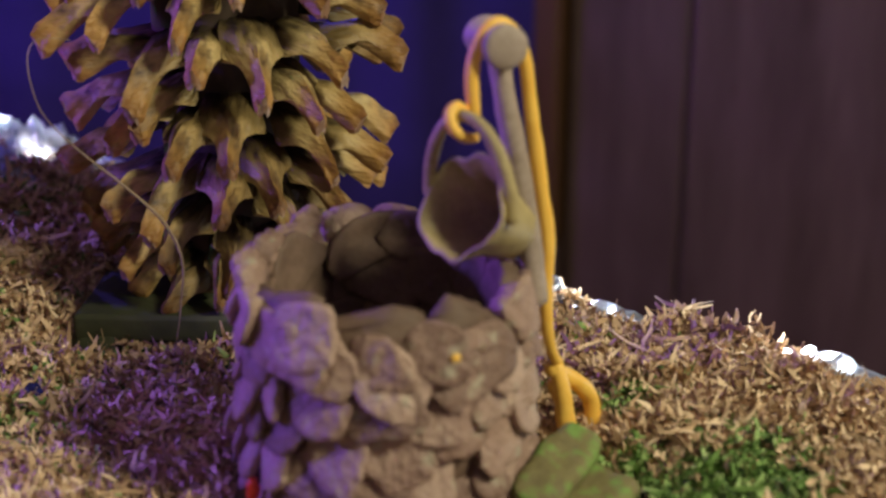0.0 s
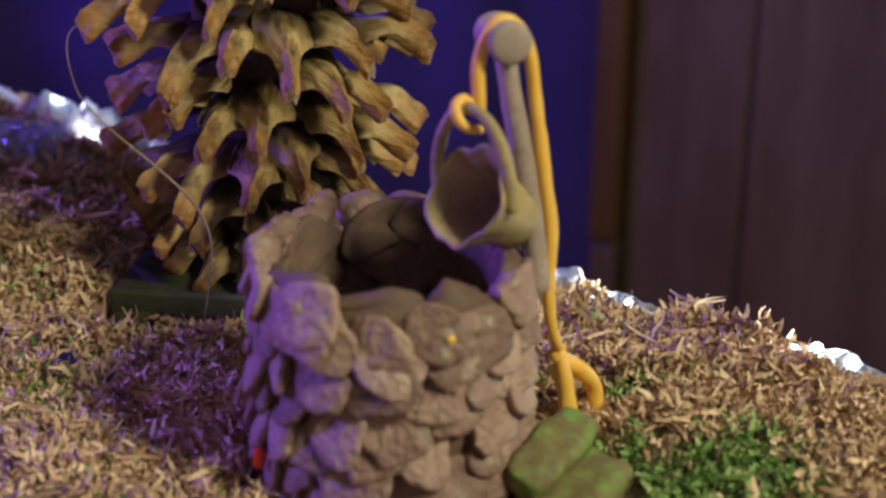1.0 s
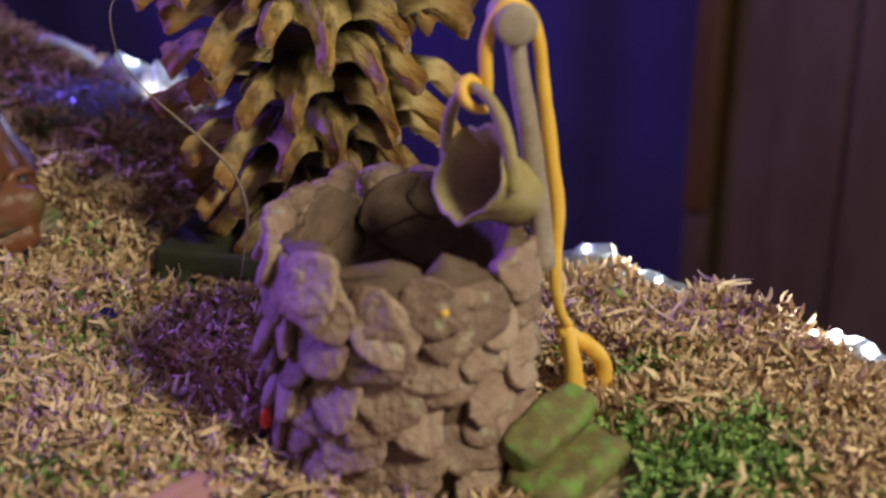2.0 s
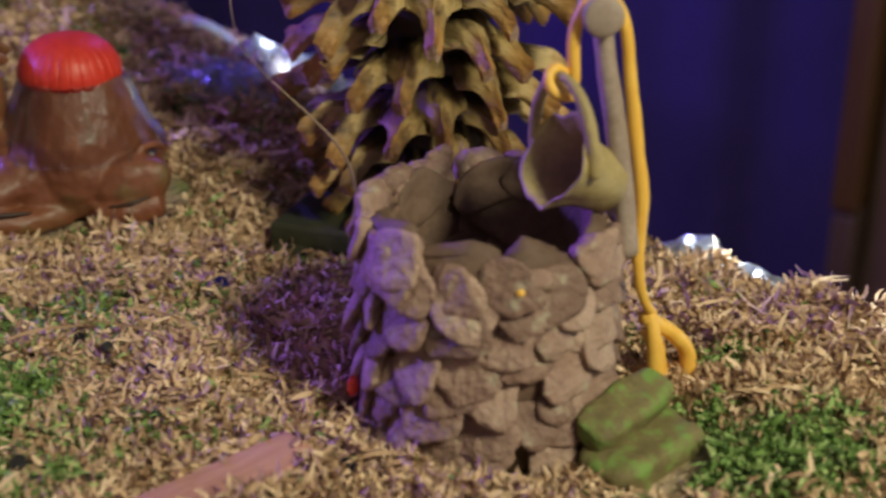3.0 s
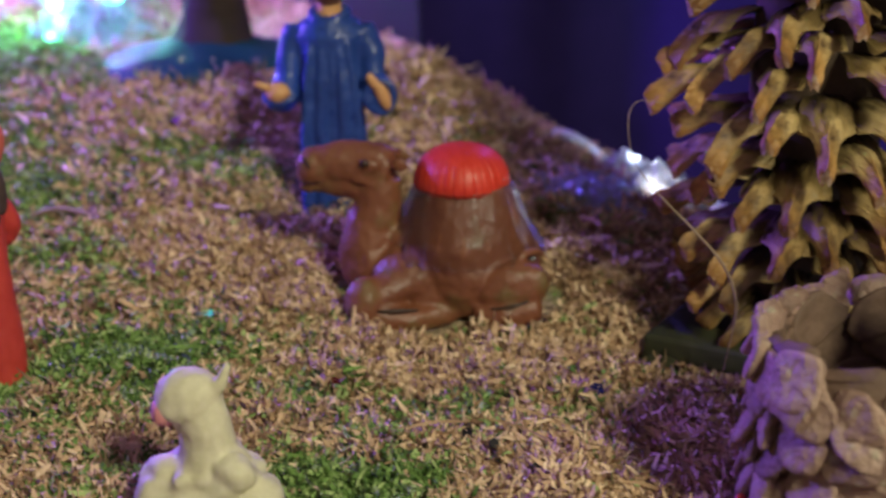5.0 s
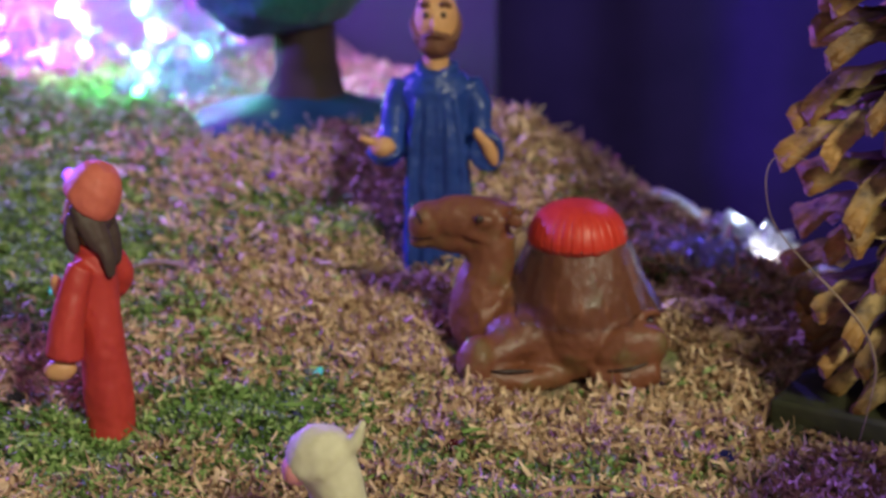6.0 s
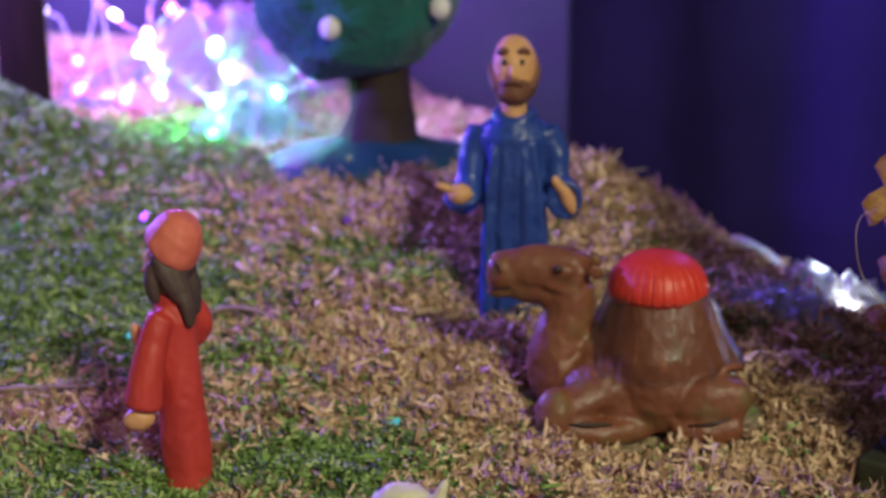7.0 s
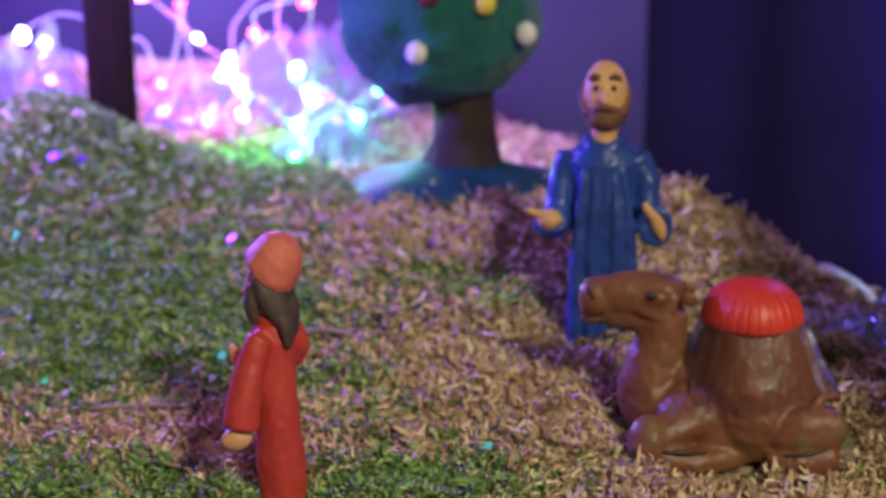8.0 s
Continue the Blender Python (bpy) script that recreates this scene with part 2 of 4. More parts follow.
# ---- helpers for shapes ----
def mesh_of(name, bm, mats, smooth=True, crease=0):
    me = bpy.data.meshes.new(name)
    bmesh.ops.recalc_face_normals(bm, faces=bm.faces[:])
    bm.to_mesh(me)
    bm.free()
    me.transform(Matrix.Scale(S, 4))
    for m in mats if isinstance(mats, (list, tuple)) else [mats]:
        me.materials.append(m)
    if smooth:
        me.shade_smooth()
    if crease:
        me.set_sharp_from_angle(angle=radians(crease))
    return me


def part(name, bm, material, parent=None, label="", at=(0, 0, 0), turn=(0, 0, 0), smooth=True):
    me = bm if isinstance(bm, bpy.types.Mesh) else mesh_of(name, bm, material, smooth)
    ob = new(name, me)
    ob.parent = parent
    ob.matrix_basis = pose(at[0] * S, at[1] * S, at[2] * S, *turn)
    return tagged(ob, label)


def thing(name, at, label, category, turn=(0, 0, 0), group="", kind=""):
    ob = new(name)
    ob.empty_display_size = 0.01
    ob.matrix_basis = pose(at[0] * S, at[1] * S, at[2] * S, *turn)
    return tagged(ob, label, category, group, kind)


def ball(bm, at, r, sub=3, rough=0.0, freq=1.0, turn=(0, 0, 0), power=1.0, seed=0.0):
    """A lump of clay: an ellipsoid, squared by power < 1, with an uneven skin."""
    r = (r, r, r) if isinstance(r, (int, float)) else r
    made = bmesh.ops.create_icosphere(bm, subdivisions=sub, radius=1)["verts"]
    m = pose(*at, *turn)
    for v in made:
        c = v.co
        if power != 1.0:
            c = Vector([math.copysign(abs(k) ** power, k) for k in c])
        p = Vector((c.x * r[0], c.y * r[1], c.z * r[2]))
        if rough:
            p += v.co * rough * noise.noise(p * freq + Vector((seed, seed * 1.7, 3.1)))
        v.co = m @ p
    return made


def tube(bm, pts, radii, seg=10, flat=1.0, rough=0.0, freq=1.0, smooth=4):
    """A rounded tube along a smooth line through the points."""
    pts = [Vector(p) for p in pts]
    radii = radii if isinstance(radii, (list, tuple)) else [radii] * len(pts)
    line, rad = [], []
    for i in range(len(pts) - 1):
        p0, p1, p2, p3 = pts[max(i - 1, 0)], pts[i], pts[i + 1], pts[min(i + 2, len(pts) - 1)]
        for k in range(smooth):
            t = k / smooth
            line.append(0.5 * ((2 * p1) + (p2 - p0) * t + (2 * p0 - 5 * p1 + 4 * p2 - p3) * t**2 + (3 * p1 - p0 - 3 * p2 + p3) * t**3))
            rad.append(radii[i] * (1 - t) + radii[i + 1] * t)
    line.append(pts[-1])
    rad.append(radii[-1])
    side = None
    rings = []
    for i, p in enumerate(line):
        way = (line[min(i + 1, len(line) - 1)] - line[max(i - 1, 0)]).normalized()
        if side is None:
            side = way.orthogonal().normalized()
        side = (side - way * side.dot(way)).normalized()
        up = way.cross(side)
        ring = []
        for k in range(seg):
            a = 2 * math.pi * k / seg
            rr = rad[i] * (1 + rough * noise.noise(p * freq + Vector((k * 0.4, 0, 0))))
            ring.append(bm.verts.new(p + side * math.cos(a) * rr + up * math.sin(a) * rr * flat))
        rings.append(ring)
    for a, b in zip(rings, rings[1:]):
        for k in range(seg):
            bm.faces.new((a[k], a[(k + 1) % seg], b[(k + 1) % seg], b[k]))
    for ring, p, s in ((rings[0], line[0], -1), (rings[-1], line[-1], 1)):
        way = (line[1] - line[0] if s < 0 else line[-1] - line[-2]).normalized() * s
        tip = bm.verts.new(p + way * (rad[0] if s < 0 else rad[-1]) * 0.45)
        for k in range(seg):
            bm.faces.new((ring[k], ring[(k + 1) % seg], tip))
    return bm


def lathe(bm, profile, seg=32, wave=None, at=(0, 0, 0)):
    """A turned form round z; wave(angle, z) scales the radius."""
    rings = []
    for r, z in profile:
        ring = []
        for k in range(seg):
            a = 2 * math.pi * k / seg
            w = wave(a, z) if wave else 1.0
            ring.append(bm.verts.new((at[0] + r * w * math.cos(a), at[1] + r * w * math.sin(a), at[2] + z)))
        rings.append(ring)
    for a, b in zip(rings, rings[1:]):
        for k in range(seg):
            bm.faces.new((a[k], a[(k + 1) % seg], b[(k + 1) % seg], b[k]))
    bm.faces.new(rings[0][::-1])
    bm.faces.new(rings[-1])
    return bm


def box(bm, at, size, bevel=0.0, turn=(0, 0, 0), segs=2):
    made = bmesh.ops.create_cube(bm, size=1)["verts"]
    bmesh.ops.transform(bm, matrix=pose(*at, *turn) @ Matrix.Diagonal((*size, 1)), verts=made)
    if bevel:
        edges = {e for v in made for e in v.link_edges}
        bmesh.ops.bevel(bm, geom=list(edges), offset=bevel, segments=segs, affect="EDGES", profile=0.6)
    return bm


def clay(name, groups, uneven=0.05, even=4):
    """One mesh from groups of overlapping lumps: each group is fused into one smooth skin, with its own colour."""
    out = bmesh.new()
    mats = []
    for bm, material, voxel in groups:
        me = mesh_of("lump", bm, material)
        if voxel:
            tmp = new("lump", me)
            mod = tmp.modifiers.new("fuse", "REMESH")
            mod.mode, mod.voxel_size = "VOXEL", voxel * S
            sm = tmp.modifiers.new("even", "SMOOTH")
            sm.factor, sm.iterations = 0.5, even
            bpy.context.view_layer.update()
            fused = bpy.data.meshes.new_from_object(tmp.evaluated_get(bpy.context.evaluated_depsgraph_get()))
            bpy.data.objects.remove(tmp)
            for v in fused.vertices:
                p = v.co / S
                v.co = (p + uneven * noise.noise_vector(p * 1.3) + 0.4 * uneven * noise.noise_vector(p * 3.7)) * S
        else:
            fused = me
        if material not in mats:
            mats.append(material)
        k = mats.index(material)
        before = len(out.faces)
        out.from_mesh(fused)
        out.faces.ensure_lookup_table()
        for f in out.faces[before:]:
            f.material_index, f.smooth = k, True
        bpy.data.meshes.remove(fused)
        if voxel and me.users == 0:
            bpy.data.meshes.remove(me)
    me = bpy.data.meshes.new(name)
    out.to_mesh(me)
    out.free()
    for m in mats:
        me.materials.append(m)
    return me


def smooth01(t):
    t = np.clip(t, 0, 1)
    return t * t * (3 - 2 * t)


def bump(x, y, cx, cy, sx, sy):
    return np.exp(-((x - cx) ** 2) / (2 * sx * sx) - (y - cy) ** 2 / (2 * sy * sy))


def ripple(x, y, f, seed):
    rs = np.random.RandomState(seed)
    z = 0 * x
    for _ in range(7):
        a, k, ph = rs.uniform(0, 6.28), f * rs.uniform(0.6, 1.7), rs.uniform(0, 6.28)
        z = z + np.sin((x * np.cos(a) + y * np.sin(a)) * k + ph)
    return z / 3.0


def edge_gap(x, y):
    """How far inside the right-hand edge of the mossy board a place lies."""
    return 15.5 - 0.87 * x - 0.49 * y


def height(x, y):
    x, y = np.asarray(x, float), np.asarray(y, float)
    h = 4.2 * smooth01((y + 14) / 30)
    h = h + 1.2 * bump(x, y, -12, -3, 9, 9) + 0.9 * bump(x, y, -3, 8, 8, 2.6) + 1.1 * bump(x, y, 0.4, 9.0, 2.7, 3.0) - 0.8 * bump(x, y, 7.5, 8.5, 2.6, 5.0)
    h = h + 4.6 * bump(x, y, -29, 8, 5.5, 5) + 0.9 * bump(x, y, -25.5, 10.5, 2.6, 2.0) + 0.16 * np.clip(y - 16, 0, 25) * smooth01((-11 - x) / 9)
    h = h * smooth01((edge_gap(x, y) + 1.0) / 9) - 0.6 * bump(x, y, 11, -8, 4, 4)
    h = h + 0.65 * bump(x, y, 24.5, -17, 4, 3.5) - 0.12 * bump(x, y, 4.2, -8.6, 3.6, 1.3) - 0.55 * bump(x, y, 0.0, -1.2, 2.0, 1.3) - 0.30 * bump(x, y, 17.2, -21.0, 3.4, 1.4)
    h = h + 0.12 * ripple(x, y, 1.1, 3) + 0.05 * ripple(x, y, 3.0, 5)
    return h - 3.6 * smooth01((-edge_gap(x, y)) / 1.6)


def hz(x, y):
    return float(height(x, y))


# ---- room and table ----
def slab_structure(name, at, size, material, label, bevel=0.3):
    bm = bmesh.new()
    box(bm, (0, 0, 0), size, bevel)
    ob = part(name, bm, material, None, label, at, smooth=False)
    return tagged(ob, kind="structure", category=name.split("_")[0])


slab_structure("floor", (0, 0, -84), (420, 420, 6), M_TABLE, "dark wooden floor of the room")
slab_structure("ceiling", (0, 0, 171), (420, 420, 6), M_PLASTER, "plain plaster ceiling of the room")
slab_structure("wall_south", (0, -207, 43), (420, 6, 248), M_PLASTER, "plain plaster wall of the room")
slab_structure("wall_west", (-207, 0, 43), (6, 408, 248), M_PLASTER, "plain plaster wall of the room")
slab_structure("wall_east", (207, 0, 43), (6, 408, 248), M_PLASTER, "plain plaster wall of the room")
slab_structure("wall_north", (0, 207, 43), (420, 6, 248), M_CLOTH, "dark wall of the room behind the display")


def table():
    t = thing("table", (-41, -20, -81), "dark wooden table that carries the mossy display", "table", (0, 0, 29.4))
    bm = bmesh.new()
    box(bm, (0, 0, 76), (126, 176, 4), 0.6)
    part("tabletop", bm, M_TABLE, t, smooth=False)
    for sx in (-1, 1):
        for sy in (-1, 1):
            bm = bmesh.new()
            box(bm, (sx * 55, sy * 80, 37), (6, 6, 74), 0.5)
            part("leg", bm, M_TABLE, t, smooth=False)


table()


def navy_curtain():
    """A dark cloth that hangs in soft folds behind the board."""
    bm = bmesh.new()
    n = 90
    rows = [-81, -40, 0, 40, 80, 120]
    grid = []
    for side in (0.0, 0.6):
        for z in rows:
            grid.append([bm.verts.new((-60 + 118 * i / n, 62 + 0.9 * math.sin(i * 0.31) + 0.5 * math.sin(i * 0.83 + 1) + side, z)) for i in range(n + 1)])
    k = len(rows)
    for a in range(k - 1):
        for i in range(n):
            bm.faces.new((grid[a][i], grid[a][i + 1], grid[a + 1][i + 1], grid[a + 1][i]))
            bm.faces.new((grid[k + a][i], grid[k + a + 1][i], grid[k + a + 1][i + 1], grid[k + a][i + 1]))
    for i in range(n):
        bm.faces.new((grid[0][i], grid[k][i], grid[k][i + 1], grid[0][i + 1]))
        bm.faces.new((grid[k - 1][i], grid[k - 1][i + 1], grid[2 * k - 1][i + 1], grid[2 * k - 1][i]))
    for a in range(k - 1):
        for i in (0, n):
            bm.faces.new((grid[a][i], grid[a + 1][i], grid[k + a + 1][i], grid[k + a][i]))
    ob = part("curtain", bm, M_CLOTH)
    tagged(ob, "dark navy cloth hanging in soft folds", "curtain")


navy_curtain()


def wardrobe():
    """Dark panelled wood with an amber trim, far behind."""
    t = thing("wardrobe", (57, 61, -81), "dark brown wooden wardrobe with an amber trim strip", "wardrobe", (0, 0, -38))
    bm = bmesh.new()
    box(bm, (50, 30, 100), (100, 50, 200), 0.6)
    part("body", bm, M_PANEL, t, smooth=False)
    for x0, x1 in ((1.0, 11.1), (11.3, 36.1), (36.3, 61.1), (61.3, 86.1), (86.3, 99.0)):
        bm = bmesh.new()
        box(bm, ((x0 + x1) / 2, 4.2, 100), (x1 - x0, 1.6, 196), 0.4)
        part("panel", bm, M_PANEL, t, smooth=False)
    bm = bmesh.new()
    box(bm, (-0.6, 2.4, 126), (2.6, 4, 142), 0.5)
    part("trim", bm, M_TRIM, t, "amber wood trim strip", smooth=False)
    bm = bmesh.new()
    box(bm, (-0.6, 2.6, 27.4), (2.6, 4, 54.6), 0.5)
    part("plinth_stile", bm, M_PANEL, t, smooth=False)


wardrobe()


def sky_board():
    bm = bmesh.new()
    box(bm, (0, 0, 0), (80, 0.8, 60), 0.15)
    ob = part("backdrop_board", bm, M_SKYBOARD, None, "blue-grey painted board standing behind the tree", (-44, 43, 26.5), smooth=False)
    tagged(ob, category="board")


sky_board()


# ---- mossy ground ----
def ground():
    xs = np.concatenate([np.linspace(-90, -46, 24), np.linspace(-45, 40, 215), np.linspace(41, 60, 12)])
    ys = np.concatenate([np.linspace(-58, -27, 30), np.linspace(-26.5, 42, 175), np.linspace(43, 57, 12)])
    gx, gy = np.meshgrid(xs, ys)
    gz = height(gx, gy)
    co = np.stack([gx, gy, gz], -1).reshape(-1, 3) * S
    nx, ny = len(xs), len(ys)
    i = np.arange(nx * ny).reshape(ny, nx)
    quads = np.stack([i[:-1, :-1], i[:-1, 1:], i[1:, 1:], i[1:, :-1]], -1).reshape(-1, 4)
    quads = quads[edge_gap(gx, gy).ravel()[quads].max(1) > -1.5]
    me = bpy.data.meshes.new("ground")
    me.from_pydata(co.tolist(), [], quads.tolist())
    me.shade_smooth()
    me.materials.append(M_SOIL)
    ob = new("ground", me)
    return tagged(ob, "uneven base of dry brown moss and crumbs", "ground", kind="structure")


GROUND = ground()


def greenness(x, y):
    """Where the moss is green: patches with ragged edges."""
    g = 1.2 * bump(x, y, 22.0, -21.4, 1.6, 1.2) + 1.0 * bump(x, y, 22.2, -17.3, 0.7, 0.4) + 1.2 * bump(x, y, 4.7, -17.6, 1.6, 1.4) + 1.2 * bump(x, y, -3.4, -11.8, 2.6, 2.0) + 0.5 * bump(x, y, 4.0, -13.0, 2.5, 1.2)
    g = g + 1.6 * bump(x, y, -16.0, -3.4, 6, 5.0) - 0.9 * bump(x, y, -12.5, -11.0, 4.5, 1.1) + 1.2 * bump(x, y, -27, 8, 7, 7) + 0.6 * bump(x, y, 3, -20, 4, 2) + 0.55 * bump(x, y, -9, -15, 6, 2.5) + 0.75 * bump(x, y, -14, -13.5, 5, 1.8)
    g = g + 0.9 * bump(x, y, -19, 16, 4, 4) + 0.6 * bump(x, y, -4.5, 2, 2, 1.5) + 0.5 * bump(x, y, 8, -12, 2, 1) + 0.7 * bump(x, y, -14, 10, 3, 3)
    return g + 0.24 * ripple(x, y, 1.3, 11) + 0.17 * ripple(x, y, 3.5, 12)


def moss(name, material, label, want_green, count, seed):
    rs = np.random.RandomState(seed)
    xs, ys = np.empty(0), np.empty(0)
    while len(xs) < count:
        x, y = rs.uniform(-46, 33, 400000), rs.uniform(-27, 36, 400000)
        far = np.hypot(x - 10, y + 45)
        keep = rs.rand(len(x)) < np.clip((32 / far) ** 1.7, 0, 1)
        keep &= np.abs(x - (10 - 0.10 * (y + 45))) < 0.62 * far + 4
        g_edge = edge_gap(x, y)
        keep &= g_edge > 0.15 + 0.25 * ripple(x, y, 2.0, 4)
        keep &= np.hypot(x - 16.7, y + 17.9) > 3.2
        cx, cy = x - 4.6, y + 5.4
        cx, cy = cx * 0.99 + cy * 0.14, cy * 0.99 - cx * 0.14
        keep &= ((cx - 0.6) / 3.9) ** 2 + (cy / 2.5) ** 2 > 1
        keep &= np.hypot((x - 19.7) * 0.82 + (y + 20.0) * 0.57, ((y + 20.0) * 0.82 - (x - 19.7) * 0.57) * 1.9) > 1.35
        px, py = (x - 10.1) * 0.602 - (y + 21.6) * 0.799, (x - 10.1) * 0.799 + (y + 21.6) * 0.602
        keep &= (np.abs(px - 0.22) > 0.66) | (np.abs(py) > 2.9)
        keep &= np.hypot(x - 19.8, y + 20.5) > 1.5
        g = greenness(x, y) + rs.normal(0, 0.33, len(x))
        keep &= ((g > 0.60) & (g_edge > 1.2)) == want_green
        xs, ys = np.append(xs, x[keep]), np.append(ys, y[keep])
    xs, ys = xs[:count], ys[:count]
    far = np.clip(np.hypot(xs - 10, ys + 45) / 40, 0.75, 2.0)
    big = rs.rand(count) ** 3
    length = (0.34 + 0.40 * rs.rand(count) + 0.6 * big**2) * (0.60 + 0.48 * far)
    wide = (0.028 + 0.036 * rs.rand(count) ** 1.4) * far**0.7 * 1.5
    if want_green:
        length, wide = length * 0.85, wide * 0.95
    else:
        length = length * 1.35
    strand = rs.rand(count) < 0.005
    length, wide = np.where(strand, length * rs.uniform(1.5, 2.3, count), length), np.where(strand, wide * 0.8, wide)
    head, tilt = rs.uniform(0, 6.283, count), rs.normal(0.30, 0.45, count)
    tilt = np.where(strand, rs.normal(0.05, 0.1, count), tilt)
    curl = np.where(strand, rs.uniform(0.6, 2.0, count), rs.uniform(1.6, 5.0, count))
    lift = 0.02 + rs.rand(count) ** 1.2 * 0.34 + np.where(strand, 0.2, 0.0)
    clump = 0.20 * ripple(xs, ys, 2.2, 31) + 0.14 * ripple(xs, ys, 5.0, 32)
    z = height(xs, ys) + lift * np.clip(1 + clump * 1.5, 0.7, 2) + np.clip(clump, -0.02, 0.24)
    way = np.stack([np.cos(head) * np.cos(tilt), np.sin(head) * np.cos(tilt), np.sin(tilt)], -1)
    side = np.stack([-np.sin(head), np.cos(head), 0 * head], -1)
    up = np.cross(way, side)
    roll = rs.uniform(0, 6.283, count)
    roll = np.where(strand, 0.1, roll)[:, None]
    bend = side * np.cos(roll) + up * np.sin(roll)
    across = np.cross(way, bend)
    twist = rs.normal(0, 2.0, count)[:, None]
    mid = np.stack([xs, ys, z], -1)
    rad = (length / curl)[:, None]
    rings = []
    for s, w in ((-0.5, 0.55), (-0.25, 1.0), (0.0, 1.0), (0.25, 0.9), (0.5, 0.35)):
        a = (curl * s)[:, None]
        c = mid + rad * (np.sin(a) * way + (1 - np.cos(a)) * bend)
        out = np.cos(a) * bend - np.sin(a) * way
        flat = (across * np.cos(twist * s) + out * np.sin(twist * s)) * (wide * w)[:, None]
        rings += [c - flat, c + flat]
    co = np.stack(rings, 1).reshape(-1, 3) * S
    base = np.array([[r * 2, r * 2 + 1, r * 2 + 3, r * 2 + 2] for r in range(4)])
    quads = (base[None] + 10 * np.arange(count)[:, None, None]).reshape(-1)
    me = bpy.data.meshes.new(name)
    me.vertices.add(len(co))
    me.vertices.foreach_set("co", co.ravel())
    me.loops.add(len(quads))
    me.loops.foreach_set("vertex_index", quads.astype(np.int32))
    me.polygons.add(len(quads) // 4)
    me.polygons.foreach_set("loop_start", np.arange(0, len(quads), 4, dtype=np.int32))
    me.update(calc_edges=True)
    me.shade_smooth()
    me.materials.append(material)
    ob = new(name, me)
    return tagged(ob, label, "moss", kind="stuff")


moss("dry_moss", M_BROWN, "loose dry brown moss shreds covering the ground", False, 165000, 21)
moss("green_moss", M_GREEN, "patches of loose green moss shreds on the ground", True, 92000, 22)


# ---- the well ----
WELL = (16.7, -17.9)


def shingle(cell, rnd, radius, deep_in=0.28, inward=False):
    """One flat clay stone pressed onto the round wall like a scale: it overlaps its neighbours and tilts a little, so that one edge stands proud."""
    cx, cz = sum(p[0] for p in cell) / len(cell), sum(p[1] for p in cell) / len(cell)
    bm = bmesh.new()
    lean, side, off = rnd.uniform(0.12, 0.46), rnd.uniform(-0.12, 0.38), rnd.uniform(-0.06, 0.08)
    if inward:
        lean, side = 0.3 * lean, 0.3 * side
    seed = Vector((rnd.uniform(0, 99), 0, 0))
    rings = []
    for scale, deep in ((0.80, -deep_in), (0.92, -0.12), (0.985, -0.05), (1.0, 0.01), (0.98, 0.06), (0.91, 0.09), (0.76, 0.10), (0.52, 0.095), (0.26, 0.09)):
        ring = []
        for x, z in cell:
            x, z = x - cx, z - cz
            n = noise.noise(Vector((x * scale, z * scale, 0)) * 2.0 + seed)
            m = noise.noise(Vector((x * scale, z * scale, 0)) * 5.5 + seed)
            fine = noise.noise(Vector((x * scale, z * scale, 3)) * 13 + seed)
            d = deep + (off + (-lean * z + side * x)) * (1 if deep > -0.2 else 0.2) * min(1, 0.25 + scale * 0.75) + 0.06 * n + (0.045 * m + 0.016 * fine) * (1 if scale > 0.4 else 0.4)
            s = scale * (1 + 0.05 * noise.noise(Vector((x, z, 0)) * 4 + seed))
            a, r = (cx + x * s) / radius, radius + (-d if inward else d)
            ring.append(bm.verts.new((r * math.cos(a), r * math.sin(a), cz + z * s)))
        rings.append(ring)
    k = len(cell)
    for p, q in zip(rings, rings[1:]):
        for i in range(k):
            bm.faces.new((p[i], p[(i + 1) % k], q[(i + 1) % k], q[i]))
    bm.faces.new(rings[-1])
    bm.faces.new(rings[0][::-1])
    return mesh_of("stone", bm, M_INNER_SHADE if inward else M_STONE)


def paving(rnd, radius, rows, around, low, step, top):
    """Outlines of flat clay stones that lap over one another in uneven rows round a drum."""
    girth = 2 * math.pi * radius
    for r in range(rows):
        last = r == rows - 1
        for k in range(around):
            s = (k + 0.5 * (r % 2) + rnd.uniform(-0.26, 0.26)) * girth / around
            z = low + step * r + rnd.uniform(-0.24, 0.24) + 0.10 * math.sin(2 * s / radius)
            if last:
                z = top - 0.5 * step + rnd.uniform(-0.30, 0.16) + 0.30 * math.sin(s / radius)
            wide, tall, turn = 0.62 * girth / around * rnd.uniform(0.78, 1.15), 0.76 * step * rnd.uniform(0.80, 1.2), rnd.uniform(-0.55, 0.45)
            seed = Vector((rnd.uniform(0, 99), 0, 0))
            square = rnd.uniform(0.62, 0.9)
            cell = []
            for i in range(20):
                a = 2 * math.pi * i / 20
                c, d = math.cos(a), math.sin(a)
                f = 1 + 0.30 * noise.noise(Vector((c, d, 0)) * 1.1 + seed) + 0.10 * noise.noise(Vector((c, d, 0)) * 3.2 + seed)
                x, y = math.copysign(abs(c) ** square, c) * wide * f, math.copysign(abs(d) ** square, d) * tall * f
                cell.append((s + x * math.cos(turn) - y * math.sin(turn), z + x * math.sin(turn) + y * math.cos(turn)))
            yield last, cell


